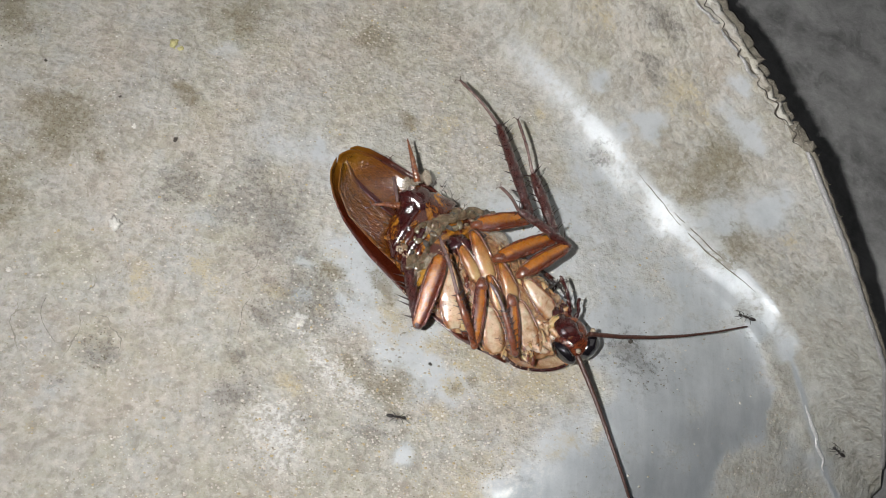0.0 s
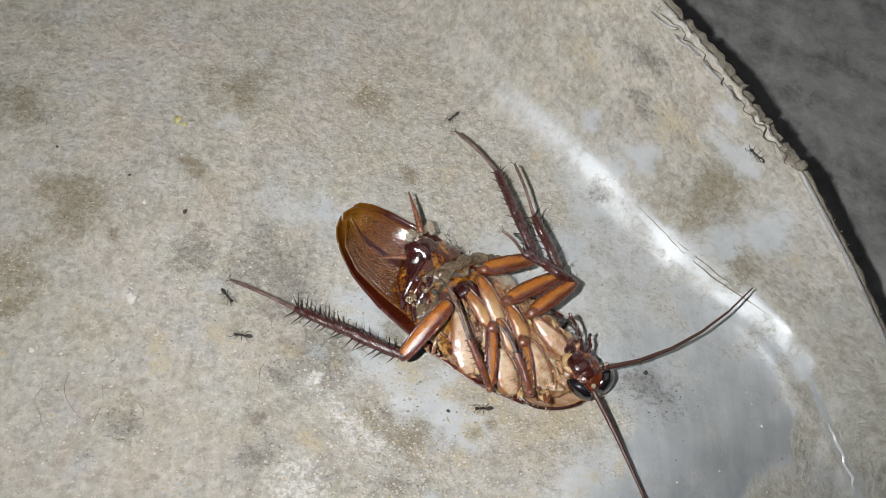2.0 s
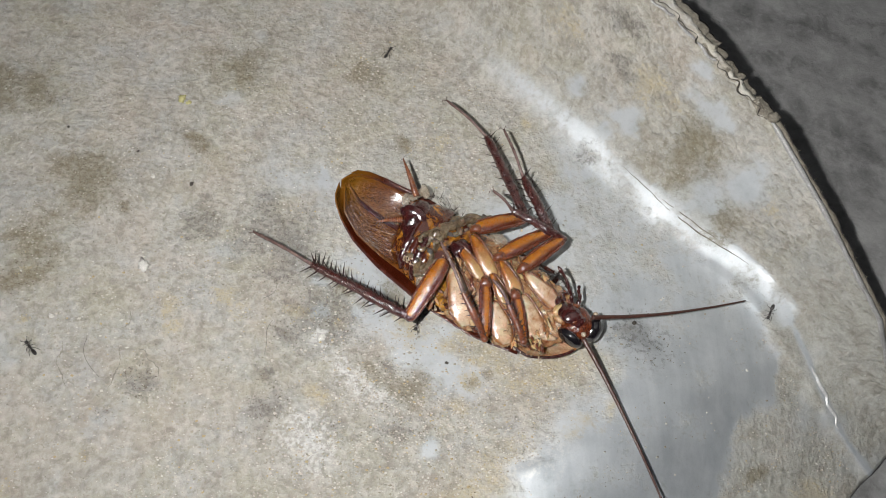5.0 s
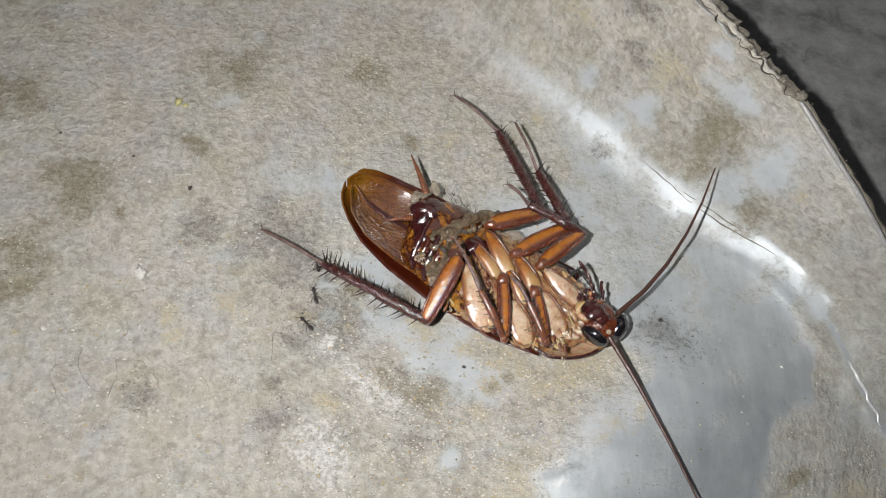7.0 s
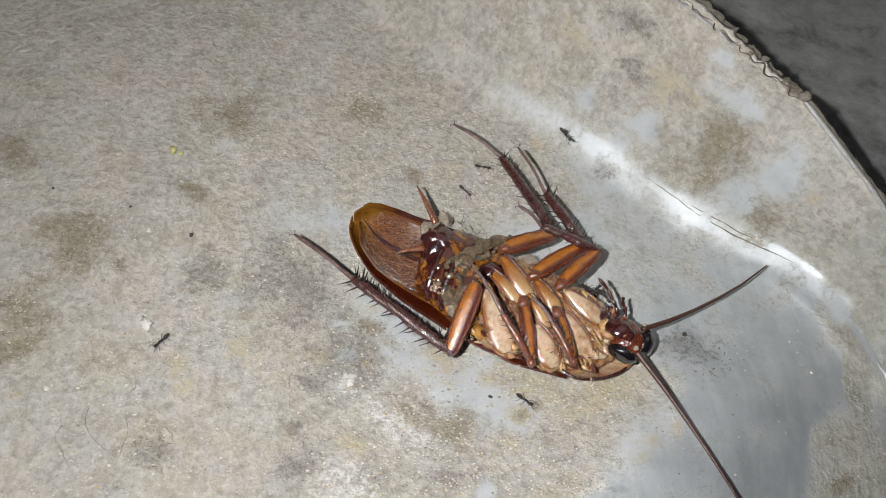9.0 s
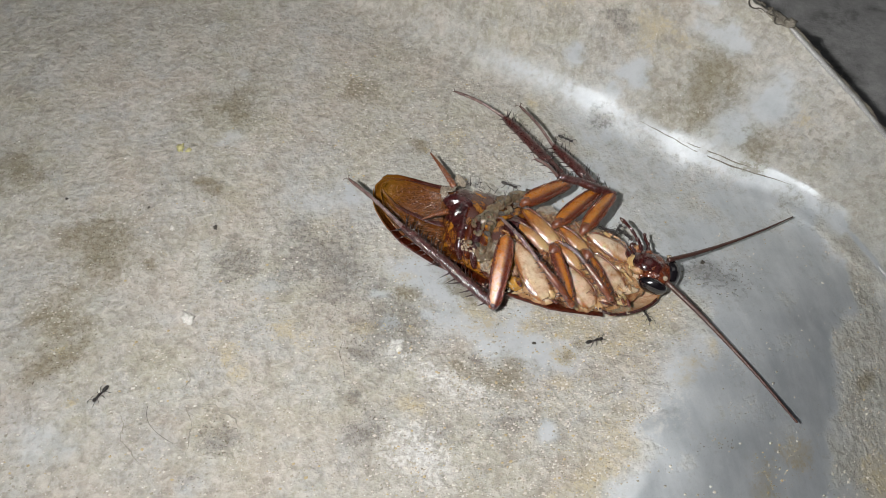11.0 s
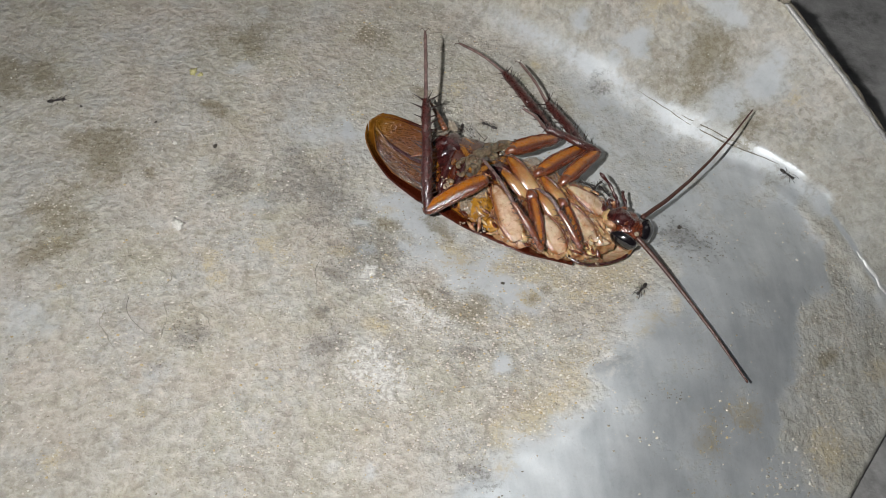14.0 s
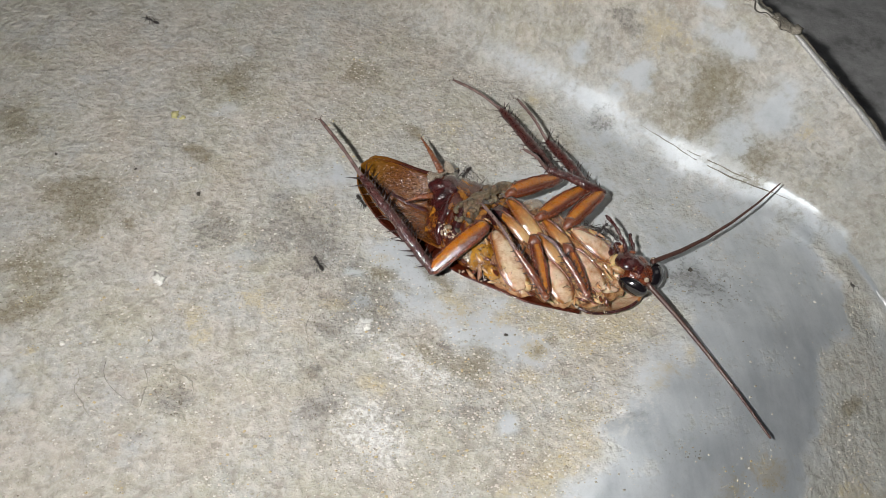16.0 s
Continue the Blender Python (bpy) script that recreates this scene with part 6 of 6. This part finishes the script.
FOURTH = [  # seconds, place, heading
    (0, -6.37, 0.19, -21),
    (0.5, -5.53, -0.13, 33),
    (1, -5.15, 0.98, 63),
    (1.5, -4.60, 1.68, -22),
    (2, -3.35, -0.09, -47),
    (2.5, -3.40, 0.41, -5),
    (3, -3.00, -0.12, -25),
    (5.5, 0.77, -1.50, -45),
    (6, -1.00, -2.09, -130),
    (6.5, -1.47, -1.47, -215),
    (7, -2.41, -0.87, -227),
    (7.5, -3.04, 0.23, -312),
    (8, -0.02, 1.83, -329),
    (8.5, -0.41, 1.80, -414),
    (11, -0.03, 1.04, -398),
    (11.5, 0.06, 1.43, -313),
    (12, -0.24, 1.74, -228),
    (12.5, -0.43, 1.65, -143),
    (13, -0.40, 1.10, -111),
    (13.5, -0.54, 1.34, -196),
    (14, -0.60, 1.21, -111),
    (14.5, -0.42, 1.23, -26),
    (15, -0.32, 1.19, 59),
    (15.5, -0.44, 1.31, 144),
    (16, -0.48, 1.17, 229),
]
FIFTH = [  # seconds, place, heading
    (0, -3.22, 4.20, 20),
    (1, -2.37, 4.50, -65),
    (1.5, -2.83, -0.64, -98),
    (2, -3.08, -0.61, -183),
    (2.5, -2.80, 1.15, -268),
    (3, -2.60, 2.44, -297),
    (5.5, -1.28, 4.09, -295),
    (6.5, -1.29, 5.14, -319),
    (7.5, 0.26, 4.31, -401, 1.25),
    (8, 0.31, 3.59, -430, 0.28),
    (8.5, 1.08, 3.11, -442, 0.57),
    (11, 1.06, -1.35, -441),
    (11.5, 2.07, -0.97, -356),
    (12, 2.34, -0.80, -295),
    (12.5, 2.30, -0.47, -310),
    (13, 2.98, -0.03, -323),
    (13.5, 3.32, 0.29, -353, 0.06),
    (14, 4.00, -0.01, -414, 0.20),
    (16, 4.37, -1.05, -440),
]
SIXTH = [  # seconds, place, heading, height; it comes over the rim from the floor and leaves the same way
    (0, 8.6, 3.2, 200, -0.8),
    (12.2, 8.6, 3.2, 200, -0.8),
    (12.5, 7.21, 2.90, 200, -0.8),
    (12.75, 4.6, 1.2, 215, -0.8),
    (12.88, 3.87, 0.74, 190, 2.12),
    (13, 3.74, 0.67, 168, 1.98),
    (13.2, 3.69, 0.71, 105, 1.76),
    (13.5, 3.52, 0.93, 120, 1.98),
    (13.8, 3.06, 1.41, 150, 1.83),
    (14, 2.78, 1.88, 90, 2.60),
    (14.15, 3.6, 2.4, 40, -0.8),
    (14.6, 5.6, 5.4, 56, -0.8),
    (16, 6.5, 7.0, 60, -0.8),
]

HIP = Vector((-0.355, -0.225, 0.70))
SOCKET = Vector((1.60, -0.90, 0.60))


def antenna_chain(mid, tip):
    """Five pieces of fixed length along the bow through the socket, the middle and the tip."""
    b, m, e = SOCKET, Vector(mid), Vector(tip)
    at = lambda u: b * (2 * (u - 0.5) * (u - 1)) + m * (-4 * u * (u - 1)) + e * (2 * u * (u - 0.5))
    pts, p = [], b
    length = sum((at((i + 1) / 12) - at(i / 12)).length for i in range(12)) / 5
    for k in range(5):
        d = (at((k + 1) / 5) - at(k / 5)).normalized()
        pts.append((p, p + d))
        p = p + d * min(0.485, max(0.44, length))
    return pts


def ant_rows(rows):
    """Ants keep their feet on the pan's floor, or on the wall where a height is given."""
    out = []
    for t, x, y, heading, *height in rows:
        ahead, up = Vector((math.cos(math.radians(heading)), math.sin(math.radians(heading)), 0)), Vector((0, 0, 1))
        p = Vector((x, y, height[0] if height else floor_at(x, y)))
        s = x * DX + y * DY
        if height and height[0] > -0.5:
            f = min(((wall_point(k / 80, s) - p).length, k / 80) for k in range(80))[1]
            up = (wall_point(f, s + 0.05) - wall_point(f, s - 0.05)).cross(wall_point(min(1, f + 0.02), s) - wall_point(max(0, f - 0.02), s)).normalized()
            up = -up if up.x * NX + up.y * NY > 0 else up
        side = up.cross(ahead).normalized()
        ahead = side.cross(up)
        out.append((t, Matrix(((ahead.x, side.x, up.x, p.x * U), (ahead.y, side.y, up.y, p.y * U), (ahead.z, side.z, up.z, p.z * U), (0, 0, 0, 1)))))
    return out


def motions():
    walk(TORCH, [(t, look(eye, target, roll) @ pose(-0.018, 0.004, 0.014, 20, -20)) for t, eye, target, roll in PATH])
    walk(FEMUR, [(t, aim(HIP, knee)) for t, knee, tip in LEG])
    walk(TIBIA, [(t, aim(HIP + (Vector(knee) - HIP).normalized() * 0.88, tip)) for t, knee, tip in LEG])
    for k in range(5):
        walk(ANTENNA[k], [(t, aim(*antenna_chain(mid, tip)[k])) for t, mid, tip in FEELER])
    for one, rows in zip(ANTS, (FIRST, SECOND, THIRD, FOURTH, FIFTH, SIXTH)):
        walk(one, ant_rows(rows))


motions()
